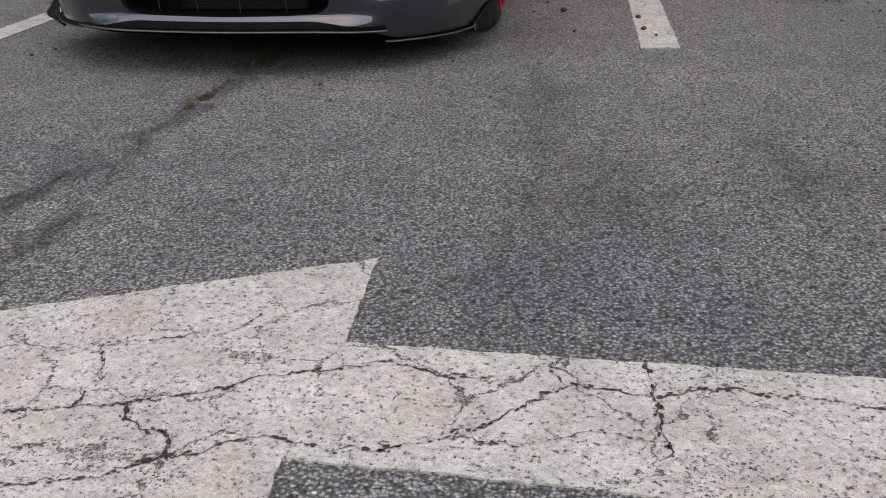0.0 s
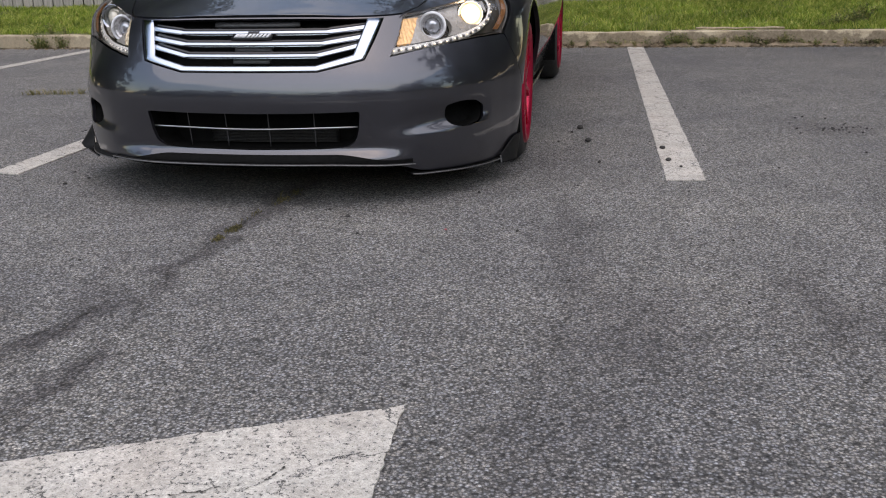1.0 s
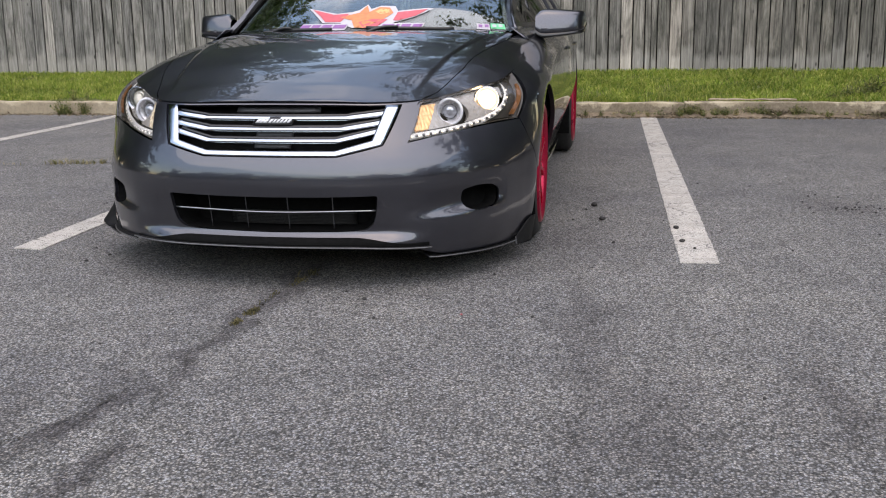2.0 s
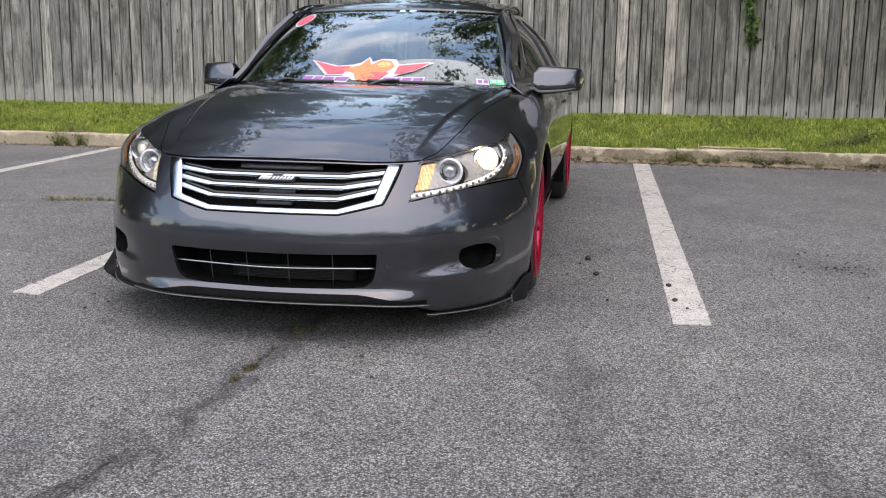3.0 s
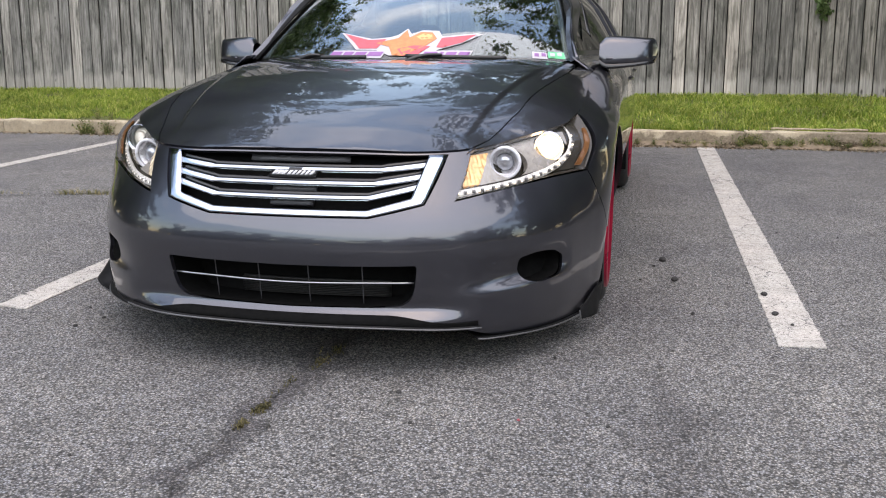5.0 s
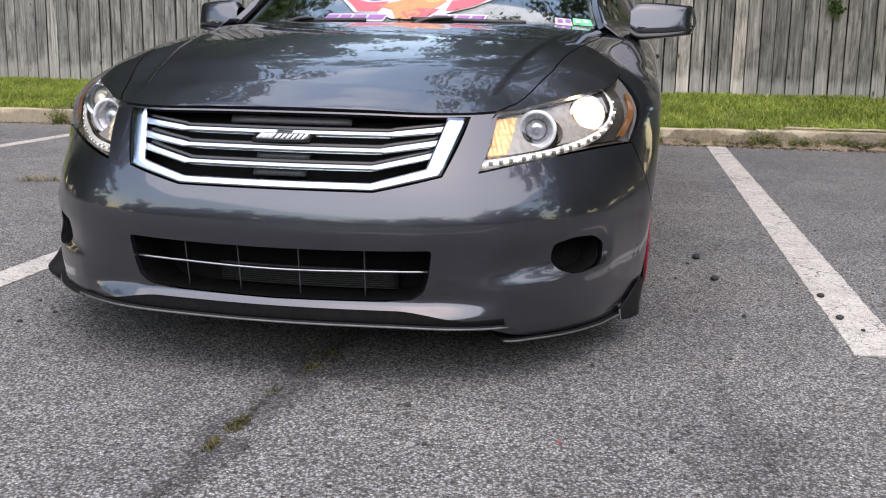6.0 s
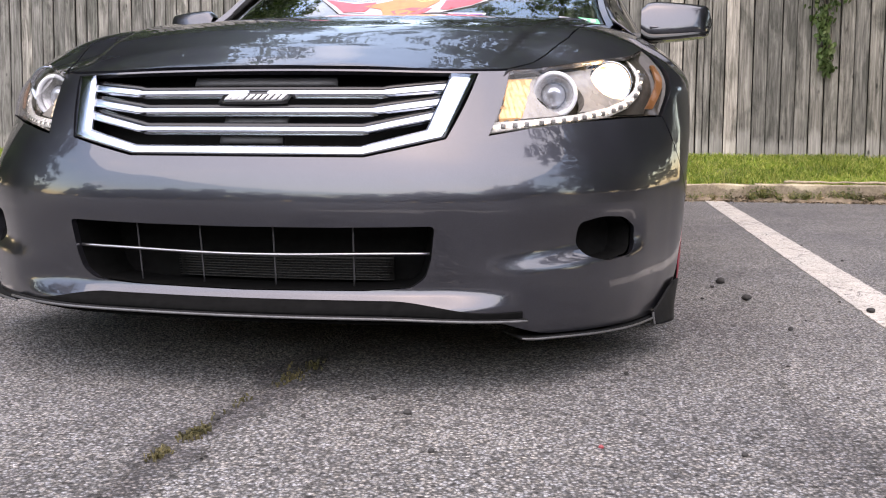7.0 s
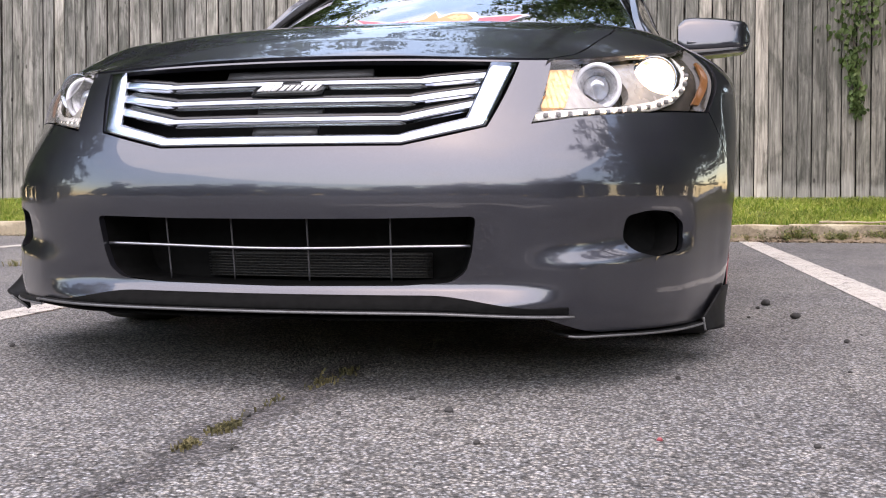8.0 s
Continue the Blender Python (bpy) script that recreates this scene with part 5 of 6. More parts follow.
# ---- screen: wipers, stickers ----
for a, b, pivot in (((-0.68, -0.004), (-0.20, 0.002), (-0.66, -0.02)), ((0.04, 0.012), (0.62, -0.006), (0.04, -0.01))):
    w = new("wiper")
    w.parent = car
    path = [screen(a[0] + (b[0] - a[0]) * i / 16, a[1] + (b[1] - a[1]) * i / 16 + 0.02) + Vector((0, -0.012, 0.012)) for i in range(17)]
    part_data("blade", *tube(path, lambda t: 0.006, 6, flat=1.6), BLACK, w)
    base = screen(pivot[0], 0.0) + Vector((0, -0.03, 0.002))
    part_data("arm", *tube([base.lerp(path[6] + Vector((0, -0.006, 0.008)), i / 8) + Vector((0, 0, 0.012 * math.sin(math.pi * i / 8))) for i in range(9)], lambda t: 0.011 - 0.005 * t, 6), BLACK, w)
    part("pivot", block(0.05, 0.05, 0.035, 0.012, 2, at=base), BLACK, w)


def sticker(name, poly, material, parent, lift=0.001, label=""):
    """A thin film on the screen; poly in screen coordinates."""
    return part_data(name, *sheet(lambda u, v: screen(u, v) + Vector((0, -0.5, 0.85)) * (lift + 0.0015), [(u * 0.95 - 0.035, v + 0.002) if abs(u) < 0.6 else (u, v) for u, v in poly], [], 0.03, 0.0006)[:2], material, parent, label)


emblem = sticker("sticker", [(-0.455, 0.253), (-0.20, 0.19), (-0.08, 0.205), (-0.03, 0.225), (0.02, 0.285), (0.06, 0.235), (0.13, 0.268), (0.24, 0.263), (0.27, 0.212), (0.49, 0.243), (0.53, 0.235), (0.40, 0.15), (0.27, 0.10), (0.16, 0.05), (-0.04, 0.05), (-0.14, 0.095), (-0.28, 0.098), (-0.36, 0.17)], STICK_WHITE, car, 0.002, "winged team sticker in red, orange and white")
for poly, mat in (
    ([(-0.42, 0.238), (-0.22, 0.178), (-0.10, 0.185), (-0.14, 0.105), (-0.26, 0.105), (-0.33, 0.17)], STICK_RED),
    ([(0.49, 0.228), (0.27, 0.195), (0.25, 0.115), (0.29, 0.112), (0.41, 0.16)], STICK_RED),
    ([(-0.16, 0.15), (-0.02, 0.195), (0.02, 0.27), (0.055, 0.20), (0.12, 0.25), (0.20, 0.245), (0.24, 0.19), (0.18, 0.13), (0.05, 0.045), (-0.02, 0.05), (-0.06, 0.12)], STICK_ORANGE),
    ([(0.0, 0.10), (0.10, 0.13), (0.21, 0.125), (0.15, 0.06), (0.05, 0.045)], STICK_RED),
    ([(0.10, 0.205), (0.14, 0.235), (0.20, 0.225), (0.21, 0.19), (0.14, 0.18)], STICK_YELLOW),
):
    sticker("sticker_patch", poly, mat, emblem, 0.004)
for x0, x1 in ((-0.45, -0.37), (-0.36, -0.29), (-0.28, -0.20), (-0.19, -0.09), (0.17, 0.26), (0.27, 0.30), (0.31, 0.38), (0.39, 0.46)):
    letter = sticker("sticker_bar", [(x0 - 0.006, 0.030), (x0 + 0.016, 0.090), (x1 + 0.024, 0.090), (x1 + 0.004, 0.030)], STICK_WHITE, emblem, 0.0022)
    sticker("bar_fill", [(x0 + 0.004, 0.043), (x0 + 0.016, 0.077), (x1 + 0.010, 0.077), (x1 - 0.002, 0.043)], STICK_PURPLE, letter, 0.0045)
round_ = [(-0.862 + 0.068 * math.cos(a) + 0.02 * math.sin(a), 0.825 + 0.105 * math.sin(a)) for a in (6.2832 * i / 28 for i in range(28))]
badge2 = sticker("sticker", round_, STICK_WHITE, car, 0.002, "oval red sticker with a white rim")
sticker("sticker_patch", [(-0.862 + (u + 0.862) * 0.84, 0.825 + (v - 0.825) * 0.84) for u, v in round_], STICK_RED, badge2, 0.004)
for k, (u0, u1, mat) in enumerate(((0.765, 0.845, STICK_WHITE), (0.855, 0.945, STICK_GREEN))):
    reg = sticker("sticker", [(u0, 0.085), (u1, 0.075), (u1 + 0.005, 0.02), (u0, 0.03)], mat, car, 0.002, "small inspection sticker in the screen's corner")
    for j in range(2):
        a = u0 + 0.012 + 0.04 * j
        sticker("sticker_bar", [(a, 0.07), (a + 0.025, 0.067), (a + 0.025, 0.04), (a, 0.043)], STICK_PURPLE if k == 0 else STICK_WHITE, reg, 0.004)

# ---- cabin inside ----
part_data("dashboard", *grid(lambda u, v: Vector((-0.70 + 1.40 * u, 1.48 + 0.42 * v, 0.845 + 0.035 * math.sin(math.pi * v) + 0.02 * math.exp(-((u - 0.72) / 0.12) ** 2))), 30, 8, 0.05), CABIN, car)
for x in (-0.36, 0.36):
    seat = new("seat")
    seat.parent = car
    part("backrest", block(0.50, 0.14, 0.62, 0.05, 3, at=(x, 2.62, 0.72), turn=Matrix.Rotation(radians(-14), 4, "X")), CABIN, seat)
    part("cushion", block(0.52, 0.50, 0.16, 0.05, 3, at=(x, 2.34, 0.42)), CABIN, seat)
    part("headrest", block(0.26, 0.10, 0.17, 0.045, 3, at=(x, 2.72, 1.10)), CABIN, seat)
part("rear_bench", block(1.30, 0.5, 0.75, 0.08, 3, at=(0, 3.4, 0.60)), CABIN, car)
part("cabin_floor", block(1.50, 2.6, 0.06, 0.02, 2, at=(0, 2.5, 0.30)), CABIN, car)
sw = disc((0.36, 2.02, 0.86), (0, 1, 0.35), [(0.172, -0.012), (0.19, -0.012), (0.196, 0.0), (0.19, 0.012), (0.172, 0.012), (0.168, 0.0)])
part_data("steering_wheel", *sw, BLACK, car)
part("rear_view_mirror", block(0.22, 0.03, 0.065, 0.015, 2, at=(0.0, 2.05, 1.17)), BLACK, car)

# ---- small things on the ground ----
def crack(points, width, label, material=CRACK, seed=0, wander=0.012, height=0.0045):
    """A crumbling dark crack along a line: a thin core and many small broken-out chips."""
    r = random.Random(seed)
    pts = dense([Vector(p) for p in points], 0.008, False)
    verts, faces = [], []
    for i, p in enumerate(pts):
        a, b = pts[max(0, i - 1)], pts[min(len(pts) - 1, i + 1)]
        t = (b - a).normalized()
        nrm = Vector((-t.y, t.x))
        c = p + nrm * (wander * noise.noise(Vector((p.x * 9, p.y * 9, seed))) + 0.6 * wander * noise.noise(Vector((p.x * 33, p.y * 33, seed))) + 0.35 * wander * noise.noise(Vector((p.x * 90, p.y * 90, seed))))
        wide = 0.2 + 1.1 * abs(noise.noise(Vector((p.x * 11, p.y * 11, seed + 5))))
        w = width * 0.42 * wide * r.uniform(0.4, 1.3)
        verts += [(*(c - nrm * w), height), (*(c + nrm * w), height)]
        if i:
            k = len(verts)
            faces.append([last, k - 2, k - 1, last + 1])
        last = len(verts) - 2
        for j in range(r.choice((0, 0, 1, 2, 2, 3))):
            q = c + nrm * r.gauss(0, width * 1.0 * wide) + t * r.uniform(-0.012, 0.012)
            size = width * r.uniform(0.15, 1.0) ** 1.5 * (0.45 + wide * 0.75)
            turn = r.uniform(0, 6.28)
            k = len(verts)
            for m in range(5):
                d = size * r.uniform(0.5, 1.2)
                d2 = Vector((math.cos(turn + 1.257 * m), math.sin(turn + 1.257 * m))) * d
                d2 += t * d2.dot(t) * 0.9
                verts.append((q.x + d2.x, q.y + d2.y, height + 0.0002 * (j + 1)))
            faces.append([k, k + 1, k + 2, k + 3, k + 4])
    return thing_data("crack", verts, faces, material, label, "crack", kind="structure", smooth=False)


for i, (pts, w) in enumerate((
    ([(0.312, 1.291), (0.415, 1.317), (0.503, 1.341), (0.581, 1.373), (0.658, 1.413), (0.756, 1.456), (0.877, 1.491), (0.975, 1.478), (1.047, 1.476)], 0.0035),
    ([(0.503, 1.341), (0.521, 1.306), (0.591, 1.262), (0.623, 1.22), (0.738, 1.272), (0.853, 1.27), (0.993, 1.304), (1.07, 1.362), (1.109, 1.416), (1.169, 1.457), (1.243, 1.451), (1.296, 1.445), (1.37, 1.468), (1.49, 1.458), (1.642, 1.453), (1.94, 1.41)], 0.004),
    ([(1.28, 1.282), (1.298, 1.365), (1.296, 1.445), (1.287, 1.553)], 0.0035),
    ([(0.424, 1.381), (0.391, 1.501), (0.481, 1.529), (0.584, 1.579), (0.611, 1.645)], 0.0022),
    ([(0.431, 1.324), (0.424, 1.381)], 0.0025),
    ([(0.996, 1.304), (1.099, 1.297), (1.191, 1.336), (1.285, 1.338)], 0.0022),
    ([(0.371, 1.13), (0.541, 1.175), (0.623, 1.22)], 0.004),
    ([(1.169, 1.457), (1.15, 1.5), (1.16, 1.541)], 0.003),
)):
    crack(pts, w * 1.5, "dark crack through worn white road paint", CRACK, i, 0.022, 0.0055)
SEAM_LINE = [(-0.243, 1.992), (-0.103, 2.316), (-0.046, 2.583), (-0.021, 3.001), (-0.013, 3.302), (0.019, 3.565), (0.048, 4.408), (0.019, 5.607)]
crack(SEAM_LINE, 0.0045, "open seam in the asphalt with dirt and moss", CRACK, 21, 0.02)
crack([(0.018, 1.703), (0.057, 1.955), (0.028, 2.254), (-0.031, 2.501), (0.028, 2.904), (0.058, 3.307)], 0.0035, "fine crack in worn asphalt", CRACK, 22, 0.02)
crack([(1.04, 3.777), (1.03, 3.51), (1.091, 3.221), (1.05, 2.789), (1.068, 2.356), (1.016, 1.845)], 0.003, "fine crack in worn asphalt", CRACK, 23, 0.03)
crack([(1.091, 3.221), (1.246, 2.952), (1.515, 2.769), (1.809, 2.678)], 0.0025, "fine crack in worn asphalt", CRACK, 24, 0.03)
crack([(-5.64, 5.521), (-4.048, 5.806), (-2.862, 6.018), (-2.468, 6.191), (-2.111, 6.237), (-1.521, 6.361)], 0.010, "open joint in the asphalt with weeds", CRACK, 25, 0.03)
crack([(1.746, 3.194), (1.709, 2.938), (1.704, 2.666), (1.703, 2.422), (1.682, 2.074)], 0.0025, "fine crack in worn asphalt", CRACK, 26, 0.03)
crack([(-0.089, 2.498), (-0.114, 2.34), (-0.118, 2.153), (-0.176, 1.974)], 0.004, "fine crack in worn asphalt", CRACK, 27, 0.02)
crack([(0.857, 8.673), (0.916, 8.727), (1.009, 8.853), (1.103, 8.825), (1.245, 8.903)], 0.012, "short dark crack in the asphalt by the kerb", CRACK, 28, 0.03)


def patch(cx, cy, sx, sy, z=0.004):
    return lambda r: (cx + r.normal(0, sx), cy + r.normal(0, sy), z)


mv, mf = [], []
for k, (cx, cy, sx, sy, n) in enumerate(((-0.023, 3.086, 0.009, 0.020, 60), (-0.032, 2.976, 0.007, 0.016, 36), (0.011, 3.474, 0.012, 0.03, 26), (0.028, 3.585, 0.014, 0.03, 20), (-0.021, 3.252, 0.006, 0.04, 8))):
    v, f = tufts(n * 3, patch(cx, cy, sx, sy), 0.0035, 0.0024, 40 + k, 1.6)
    mf += [tuple(i + len(mv) for i in q) for q in f]
    mv += v
thing_data("moss", mv, mf, MOSS, "yellow-green moss growing in the asphalt seam", "moss", kind="stuff", smooth=False)
wv, wf = [], []
for k, (x, n, sx, h) in enumerate(((-2.60, 34, 0.03, 0.028), (-2.51, 12, 0.02, 0.035), (-2.41, 46, 0.05, 0.024), (-2.29, 14, 0.02, 0.03), (-2.17, 40, 0.035, 0.022), (-2.07, 22, 0.03, 0.03), (-1.93, 30, 0.06, 0.018), (-3.04, 30, 0.12, 0.016), (-1.75, 16, 0.04, 0.02))):
    v, f = tufts(n * 2, lambda r: (x + r.normal(0, sx), 6.20 + 0.15 * (x + 2.33) + r.normal(0, 0.02), 0.003), h, 0.002, 60 + k, 1.0)
    wf += [tuple(i + len(wv) for i in q) for q in f]
    wv += v
thing_data("weeds", wv, wf, DRY_GRASS, "sparse dry weeds in an asphalt joint", "weeds", kind="stuff", smooth=False)


def rosette(n, x, d, z, spread, h, seed):
    """A scruffy weed: stems fanning out from one root, with small leaves on them."""
    r = random.Random(seed)
    verts, faces = [], []
    for i in range(n):
        a, t = r.uniform(0, 6.28), r.uniform(0.1, 0.9)
        ln = h * r.uniform(0.5, 1.1)
        root = Vector((x + r.gauss(0, spread * 0.04), kerb_y(x) + d + r.gauss(0, 0.006), z))
        tip = root + Vector((math.cos(a) * ln * t, math.sin(a) * ln * t * 0.7, ln * (1.05 - 0.5 * t)))
        for j in range(5):
            q = root.lerp(tip, (j + 0.6) / 5) + Vector((r.gauss(0, 0.004), r.gauss(0, 0.004), 0))
            m = Euler((r.uniform(-1.2, 1.2), r.uniform(-1.2, 1.2), r.uniform(-3, 3))).to_matrix()
            w = r.uniform(0.004, 0.011) * (0.6 + h * 4)
            k = len(verts)
            verts += [q + m @ Vector(c) * w for c in ((-1.3, 0, 0), (0, -0.45, 0.1), (1.3, 0, 0.2), (0, 0.45, 0.1))]
            faces.append((k, k + 1, k + 2, k + 3))
        side = Vector((-math.sin(a), math.cos(a), 0)) * 0.0012
        k = len(verts)
        verts += [root - side, root + side, tip]
        faces.append((k, k + 1, k + 2))
    return verts, faces


# weeds at the foot of the kerb: each clump its own plant
for k, (x, n, sp, h) in enumerate(((-4.57, 80, 0.5, 0.19), (-4.50, 50, 0.4, 0.12), (-4.31, 60, 0.35, 0.17), (1.24, 26, 0.3, 0.08), (1.31, 22, 0.3, 0.06), (1.46, 24, 0.3, 0.07), (1.56, 30, 0.4, 0.05), (1.78, 40, 0.4, 0.10), (1.87, 80, 0.5, 0.17), (1.96, 50, 0.4, 0.12), (2.10, 46, 0.4, 0.10), (2.20, 60, 0.5, 0.12), (2.29, 46, 0.4, 0.09), (2.41, 70, 0.5, 0.12), (2.50, 70, 0.5, 0.13), (2.60, 34, 0.4, 0.08), (2.82, 60, 0.3, 0.14), (2.90, 30, 0.4, 0.06), (2.98, 40, 0.4, 0.08), (3.12, 44, 0.6, 0.07), (3.24, 34, 0.5, 0.05), (3.52, 30, 0.5, 0.05), (3.91, 26, 0.3, 0.08), (4.2, 24, 0.3, 0.07), (0.59, 8, 0.2, 0.035))):
    v, f = rosette(n, x, -0.025, 0.0, sp, h, 70 + k)
    thing_data("weed", v, f, WEED, "scruffy brown-green weed at the foot of the kerb", "weed", group="weeds at the kerb", smooth=False)
for k, (x, d, n, sp, h) in enumerate(((3.66, 0.70, 110, 0.6, 0.21), (3.56, 0.62, 60, 0.6, 0.13), (3.40, 0.55, 80, 0.8, 0.12), (3.22, 0.42, 50, 0.8, 0.09), (-4.54, 0.2, 30, 0.12, 0.12), (-4.38, 0.2, 22, 0.1, 0.10), (3.91, 0.3, 40, 0.3, 0.10))):
    v, f = rosette(n, x, d, verge_z(x, d), sp, h, 90 + k)
    thing_data("weed", v, f, WEED, "taller scruffy weed standing behind the kerb", "weed", group="weeds at the kerb", smooth=False)
# small weeds and seedlings rooted in the dirt along the kerb
rw = random.Random(8)
for k in range(30):
    x = 0.75 + 3.6 * (k + rw.random()) / 30
    v, f = rosette(rw.randint(8, 26), x, -0.02 - 0.05 * rw.random(), 0.01, rw.uniform(0.08, 0.22), rw.uniform(0.035, 0.10), 200 + k)
    thing_data("weed", v, f, WEED if k % 3 else DRY_GRASS, "small weed seedling in the dirt along the kerb", "weed", group="weeds at the kerb", smooth=False)
# earth washed against the kerb
def bank(u, v):
    x = -8.0 + 14.0 * u
    w = 0.05 + 0.10 * abs(noise.noise(Vector((x * 1.9, 4, 0)))) + 0.06 * step(0.4, 1.3, x) + 0.02 * noise.noise(Vector((x * 13, 1, 0)))
    h = (0.018 + 0.03 * abs(noise.noise(Vector((x * 2.3, 9, 0))))) * (1.0 + 1.5 * step(0.4, 1.3, x) * (1 - 0.5 * step(3.6, 4.2, x)))
    return Vector((x, kerb_y(x) + 0.02 - w * (1 - v), -0.006 + h * v + 0.006 * noise.noise(Vector((x * 17, v * 3, 2)))))


thing_data("dirt", *grid(bank, 900, 6), DIRT, "brown earth washed up along the foot of the kerb", "dirt", kind="stuff")
# dry leaves and dirt gathered against the kerb
rl = random.Random(31)
lv, lf = [], []
for k in range(26000):
    x = rl.uniform(-7.0, 6.0) if k % 4 == 0 else rl.uniform(0.4, 5.0)
    heap = 0.45 + 0.55 * noise.noise(Vector((x * 1.7, 0, 5)))
    if rl.random() > heap + (0.3 if x > 1.2 else 0.0):
        continue
    o = abs(rl.gauss(0, 0.07))
    c = Vector((x, kerb_y(x) - 0.008 - o, 0.004 + (0.11 if x > 1.2 else 0.04) * heap * max(0, 1 - o / 0.05) * rl.random()))
    m = Euler((rl.gauss(0, 0.5), rl.gauss(0, 0.5), rl.uniform(-3, 3))).to_matrix()
    w = rl.uniform(0.006, 0.017)
    k0 = len(lv)
    lv += [c + m @ Vector(q) * w for q in ((-1, 0, 0), (-0.2, -0.5, 0.12), (1, 0, 0.1), (-0.2, 0.5, 0.12))]
    lf.append((k0, k0 + 1, k0 + 2, k0 + 3))
thing_data("leaf_litter", lv, lf, LITTER, "brown dry leaves gathered along the foot of the kerb", "leaf litter", kind="stuff", smooth=False)

twig_path = [(2.05 + 0.80 * i / 14, kerb_y(0) + 0.15 + 0.006 * math.sin(i * 0.9), 0.150 + 0.003 * math.sin(i * 1.7)) for i in range(15)]
thing_data("lath", *tube(twig_path, lambda t: 0.009 + 0.002 * math.sin(9 * t), 7), TWIG, "long pale dry stick lying on the kerb", "stick")


def pebble(x, y, r, material=STONE, label="small dark stone lying on the asphalt", z=0.0):
    bm = bmesh.new()
    bmesh.ops.create_icosphere(bm, subdivisions=2, radius=r)
    k = x * 31 + y * 17
    for v in bm.verts:
        v.co *= 1 + 0.35 * noise.noise(v.co / r * 1.1 + Vector((k, 0, 0)))
        v.co.z *= 0.7
    low = min(v.co.z for v in bm.verts)
    bmesh.ops.translate(bm, vec=(x, y, z - low - 0.002), verts=bm.verts)
    ob = part("pebble", bm, material, None)
    return tagged(ob, label, "stone", "loose stones")


for x, y, r in ((1.059, 5.026, 0.017), (1.103, 4.685, 0.015), (1.155, 4.218, 0.008), (0.311, 3.275, 0.008), (-0.901, 3.766, 0.007), (0.225, 3.358, 0.006), (0.966, 4.676, 0.006), (1.022, 4.92, 0.007), (-0.021, 3.175, 0.008), (0.394, 3.073, 0.006), (0.897, 3.15, 0.006), (-0.943, 3.657, 0.008), (0.715, 3.652, 0.006)):
    pebble(x, y, r)
for x, y, r in ((1.431, 4.516, 0.012), (1.44, 4.254, 0.012), (1.483, 4.138, 0.007)):
    pebble(x, y, r, z=0.004, label="small dark stone lying on a painted line")
RED_BIT = plain("red_plastic", (0.28, 0.05, 0.06), 0.4, 0, 0.1, 80)
pebble(0.667, 3.148, 0.005, RED_BIT, "tiny red plastic chip lying on the asphalt")
rg = random.Random(77)
for k in range(46):
    a, d = rg.uniform(0, 6.28), abs(rg.gauss(0, 1))
    pebble(2.31 + 0.22 * d * math.cos(a), 5.07 + 0.24 * d * math.sin(a), rg.uniform(0.003, 0.007))
for k in range(70):
    pebble(rg.uniform(-1.6, 2.4), rg.uniform(2.4, 6.5), rg.uniform(0.003, 0.006))

# climbing vine hanging over the fence
vine = thing("vine", "green climbing vine hanging down the board fence", "vine", (0, 0, 0))
rv = random.Random(5)
vx = 2.73
stem = [(vx + 0.05 * math.sin(i * 0.8), fence_y(vx) - 0.045 + 0.038 * (2.3 - 0.115 * i), 2.66 - 0.115 * i) for i in range(14)]
part_data("stem", *tube(stem, 0.006, 5), BARK, vine)
lv, lf = [], []
for k in range(560):
    t = rv.random() ** 1.1
    z = 2.66 - 1.52 * t
    # a bushy head that thins to one trailing strand
    sp = 0.15 * (1 - step(0.35, 0.75, t)) * (0.5 + 0.5 * abs(math.sin(9 * t))) + 0.035
    c = Vector((vx + 0.03 * math.sin(7 * t) + rv.gauss(0, sp), fence_y(vx) - 0.045 - 0.05 * rv.random() + 0.038 * (z - 0.35), z + rv.gauss(0, 0.03)))
    s_ = rv.uniform(0.016, 0.036)
    m = Euler((rv.uniform(-0.9, 0.5), rv.uniform(-0.6, 0.6), rv.uniform(-3, 3))).to_matrix()
    k0 = len(lv)
    for q in ((0, 0, -1.2), (0.8, 0.15, -0.3), (0.75, 0.1, 0.5), (0, -0.1, 1.0), (-0.75, 0.1, 0.5), (-0.8, 0.15, -0.3)):
        lv.append(c + m @ (Vector(q) * s_))
    lf += [[k0, k0 + 1, k0 + 2, k0 + 3], [k0, k0 + 3, k0 + 4, k0 + 5]]
part_data("leaves", lv, lf, IVY, vine, smooth=False)

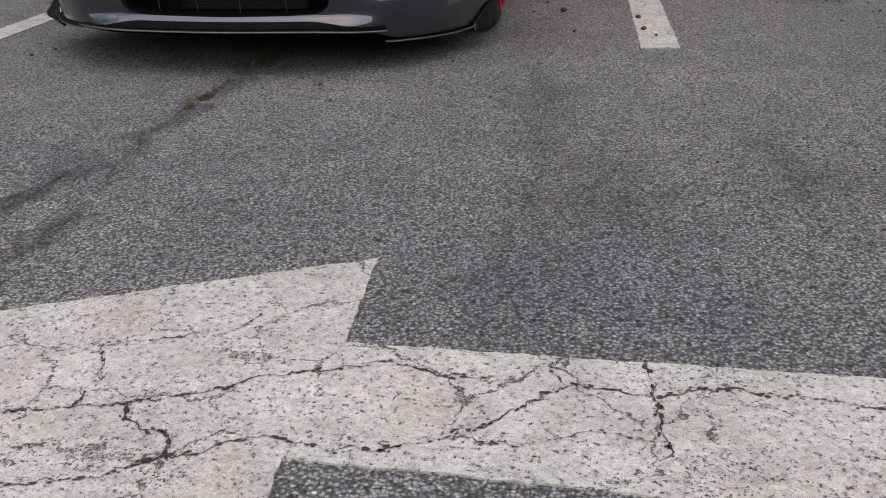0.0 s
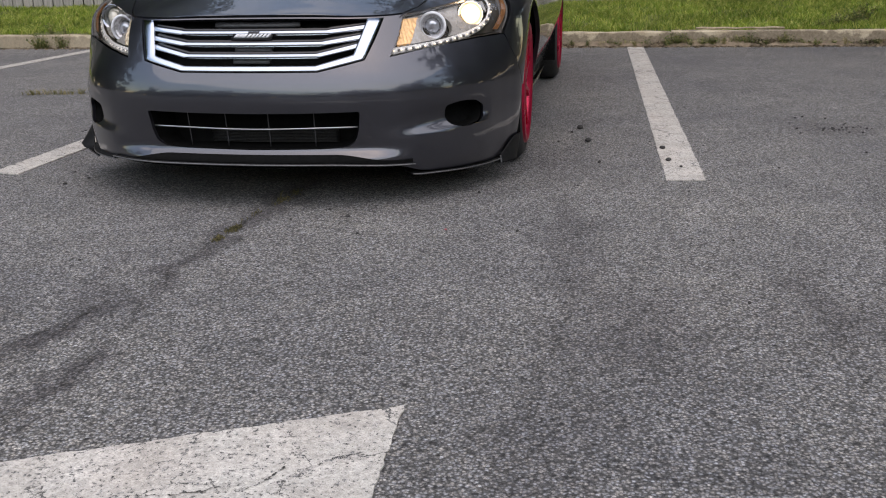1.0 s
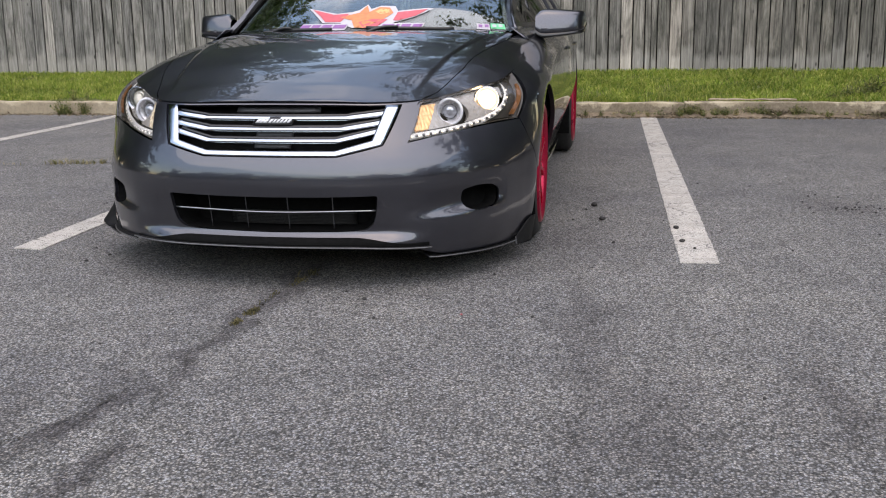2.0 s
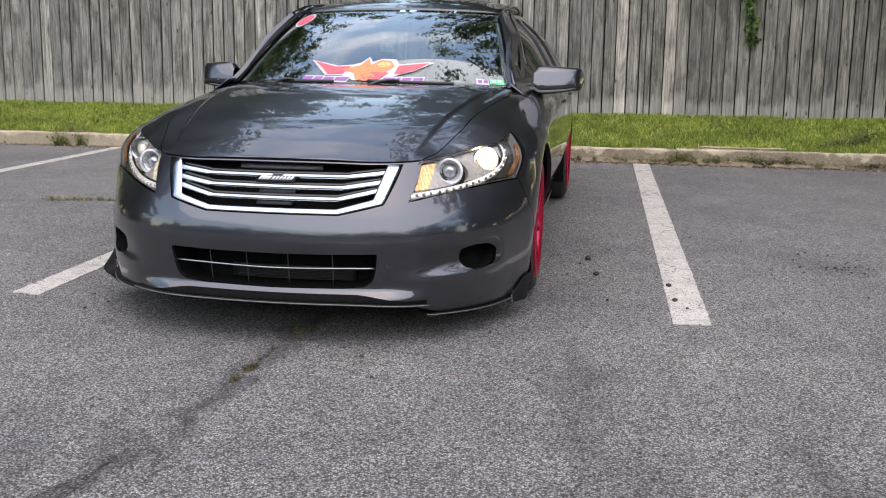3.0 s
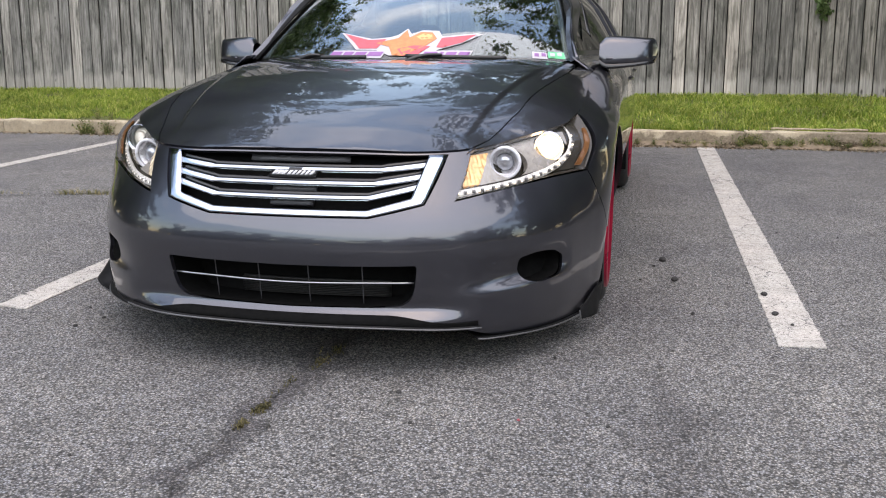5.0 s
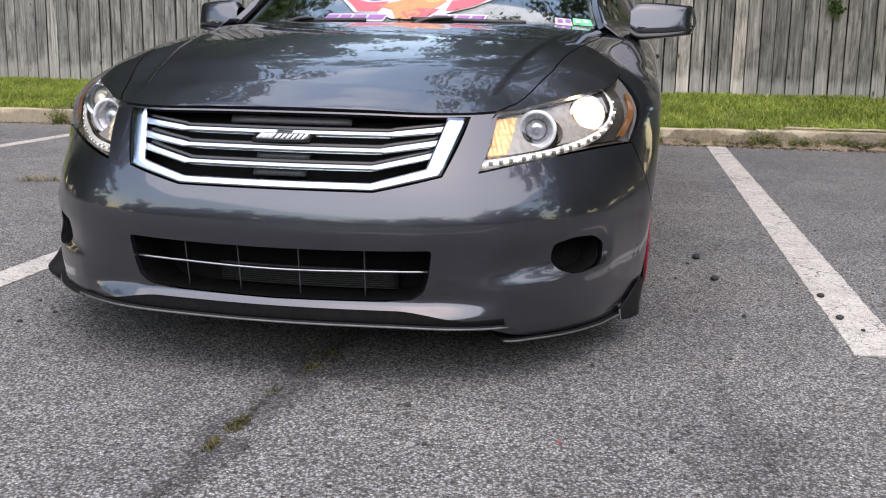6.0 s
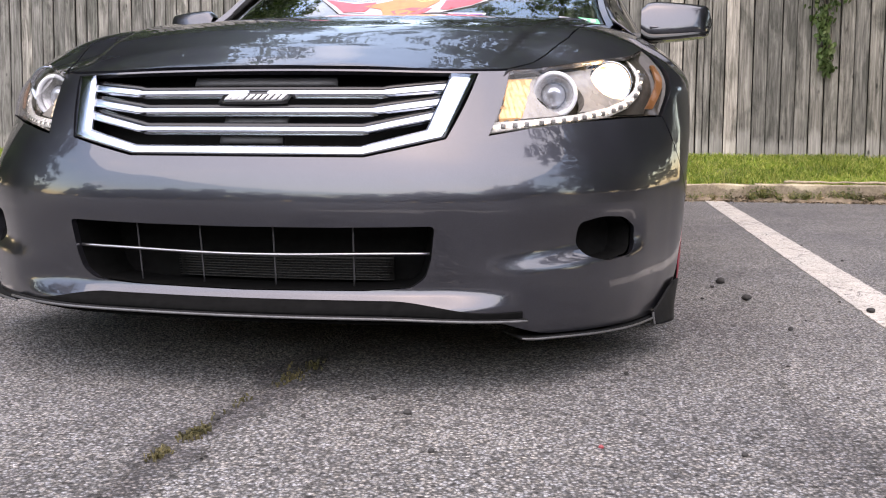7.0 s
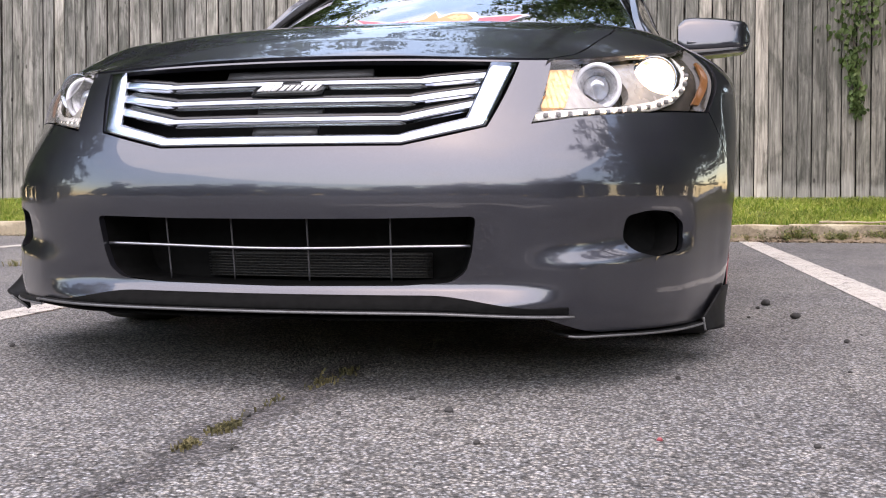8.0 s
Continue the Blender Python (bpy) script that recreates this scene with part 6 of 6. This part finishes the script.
# ---- trees round the car park: the glazing and paint mirror them ----
def tree(height, seed):
    t = thing("tree", "leafy green broadleaf tree out of view round the car park", "tree", group="trees round the car park")
    r = random.Random(seed)
    trunk = [(0.1 * math.sin(i), 0.1 * math.cos(i * 1.3), height * 0.75 * i / 8) for i in range(9)]
    wood = [tube(trunk, lambda q: 0.24 * (1 - 0.8 * q), 8)]
    tips = []
    for k in range(12):
        z = height * (0.25 + 0.45 * r.random())
        a = r.uniform(0, 6.28)
        ln = height * r.uniform(0.18, 0.34)
        path = [(math.cos(a) * ln * q, math.sin(a) * ln * q, z + ln * 0.6 * q) for q in (0, 0.3, 0.6, 1.0)]
        wood.append(tube(path, lambda q: 0.08 * (1 - 0.8 * q), 5))
        tips += [Vector(p) for p in path[1:]]
    tips += [Vector((0, 0, height * q)) for q in (0.7, 0.8, 0.9)]
    part_data("trunk", *join(*wood)[:2], BARK, t)
    tufts_at = [r.choice(tips) + Vector((r.gauss(0, 1), r.gauss(0, 1), r.gauss(0, 0.8))) * height * 0.062 for k in range(430)]
    verts, faces = [], []
    for k in range(34000):
        c = r.choice(tufts_at) + Vector((r.gauss(0, 1), r.gauss(0, 1), r.gauss(0, 0.7))) * height * 0.0165
        s_ = r.uniform(0.07, 0.17)
        m = Euler((r.uniform(-3, 3), r.uniform(-3, 3), r.uniform(-3, 3))).to_matrix()
        k0 = len(verts)
        for q in ((-1, 0, 0), (0, -0.5, 0.1), (1, 0, 0), (0, 0.5, 0.1)):
            verts.append(c + m @ (Vector(q) * s_))
        faces.append([k0, k0 + 1, k0 + 2, k0 + 3])
    part_data("crown", verts, faces, LEAF, t, smooth=False)
    return t


firsts = [tree(15.0, 1), tree(11.0, 2)]
# spots: across, along, which tree, scale; a close belt behind the fence, a ragged one across the car park; unseen low
# ones at the sides added to fill bright gaps in reflections
# the tree at 8.8, 7.4 is unseen, added to shade the fence's right end
spots = [(-12.6, 16.8, 0, 1.1), (7.0, 15.0, 0, 1.25), (-14.5, 8.5, 0, 1.1), (14.0, 7.0, 0, 1.0), (-14.0, 4.6, 0, 0.42), (-13.6, 6.6, 1, 0.5), (-14.2, 2.6, 1, 0.45), (-14.4, 6.5, 0, 1.0), (-13.2, 10.2, 0, 0.55), (-13.0, 12.2, 0, 0.55), (-13.8, 14.6, 0, 0.58), (8.8, 7.4, 0, 0.7), (12.0, 8.4, 0, 0.55), (-13.0, 5.2, 0, 0.59), (-12.4, 8.0, 0, 0.55), (11.0, 16.0, 0, 1.0), (-15.0, 17.0, 0, 1.1), (3.2, 17.0, 0, 0.70), (0.7, 17.6, 1, 0.85), (-6.9, 17.2, 0, 0.45), (-13.4, 19.5, 0, 1.12), (-15.6, 12.0, 0, 1.2), (16.0, 14.5, 0, 1.0), (-18.5, 14.0, 0, 1.0), (1.8, 22.0, 0, 0.85), (8.5, 21.0, 0, 1.0), (0.2, 22.5, 0, 0.80), (-9.2, 21.0, 0, 0.70), (-10.0, 23.0, 0, 0.95), (-3.2, 16.4, 1, 0.58), (-4.9, 17.4, 0, 0.5), (-1.2, 16.6, 1, 0.62), (5.2, 16.8, 0, 0.62), (-8.6, 16.2, 1, 0.7), (2.4, 17.4, 0, 0.88), (19, -6, 0, 0.74), (17, -10, 1, 0.7), (21, -14, 0, 0.85), (24, -20, 0, 0.9), (30, -6, 0, 0.8), (34, 2, 0, 0.5), (38, -2, 1, 0.6), (33, 6.5, 1, 0.55), (36, 11, 0, 0.6), (-30, -18, 0, 0.8), (36, -20, 0, 1.1), (-32, -9, 1, 0.55), (-34, -4, 0, 0.5), (-33, 1.5, 1, 0.6), (-35, 6, 0, 0.5), (-31, -13, 0, 0.45)]
rt = random.Random(19)
x = -46.0
while x < 46:
    spots.append((x, -30 + rt.gauss(0, 2.5), rt.choice((0, 0, 1)), rt.choice((0.5, 0.58, 0.66, 0.72, 0.78, 0.95)) * rt.uniform(0.9, 1.05)))
    x += rt.choice((0.9, 1.3, 1.8, 2.4))
# unseen low row added to cover the bright horizon under the crowns
x = -38.0
while x < 38:
    spots.append((x, -26 + rt.gauss(0, 1.5), rt.choice((0, 1)), rt.uniform(0.22, 0.38)))
    x += rt.choice((1.0, 1.6, 2.2))
# unseen low scrub added at both ends to keep bright horizon out of reflections
for side in (-1, 1):
    y = -24.0
    while y < 9:
        spots.append((side * (27 + rt.gauss(0, 2.0)), y, rt.choice((0, 1)), rt.uniform(0.26, 0.42)))
        y += rt.choice((1.2, 1.7, 2.3))
used = set()
for i, (x, y, k, big) in enumerate(spots):
    m = pose(x, y, -3.4 * big if big < 0.6 or y < 12 else 0, 0, 0, 47 * i) @ Matrix.Scale(big, 4)
    if k not in used:
        firsts[k].matrix_basis = m
        used.add(k)
    else:
        copy_thing(firsts[k], m)
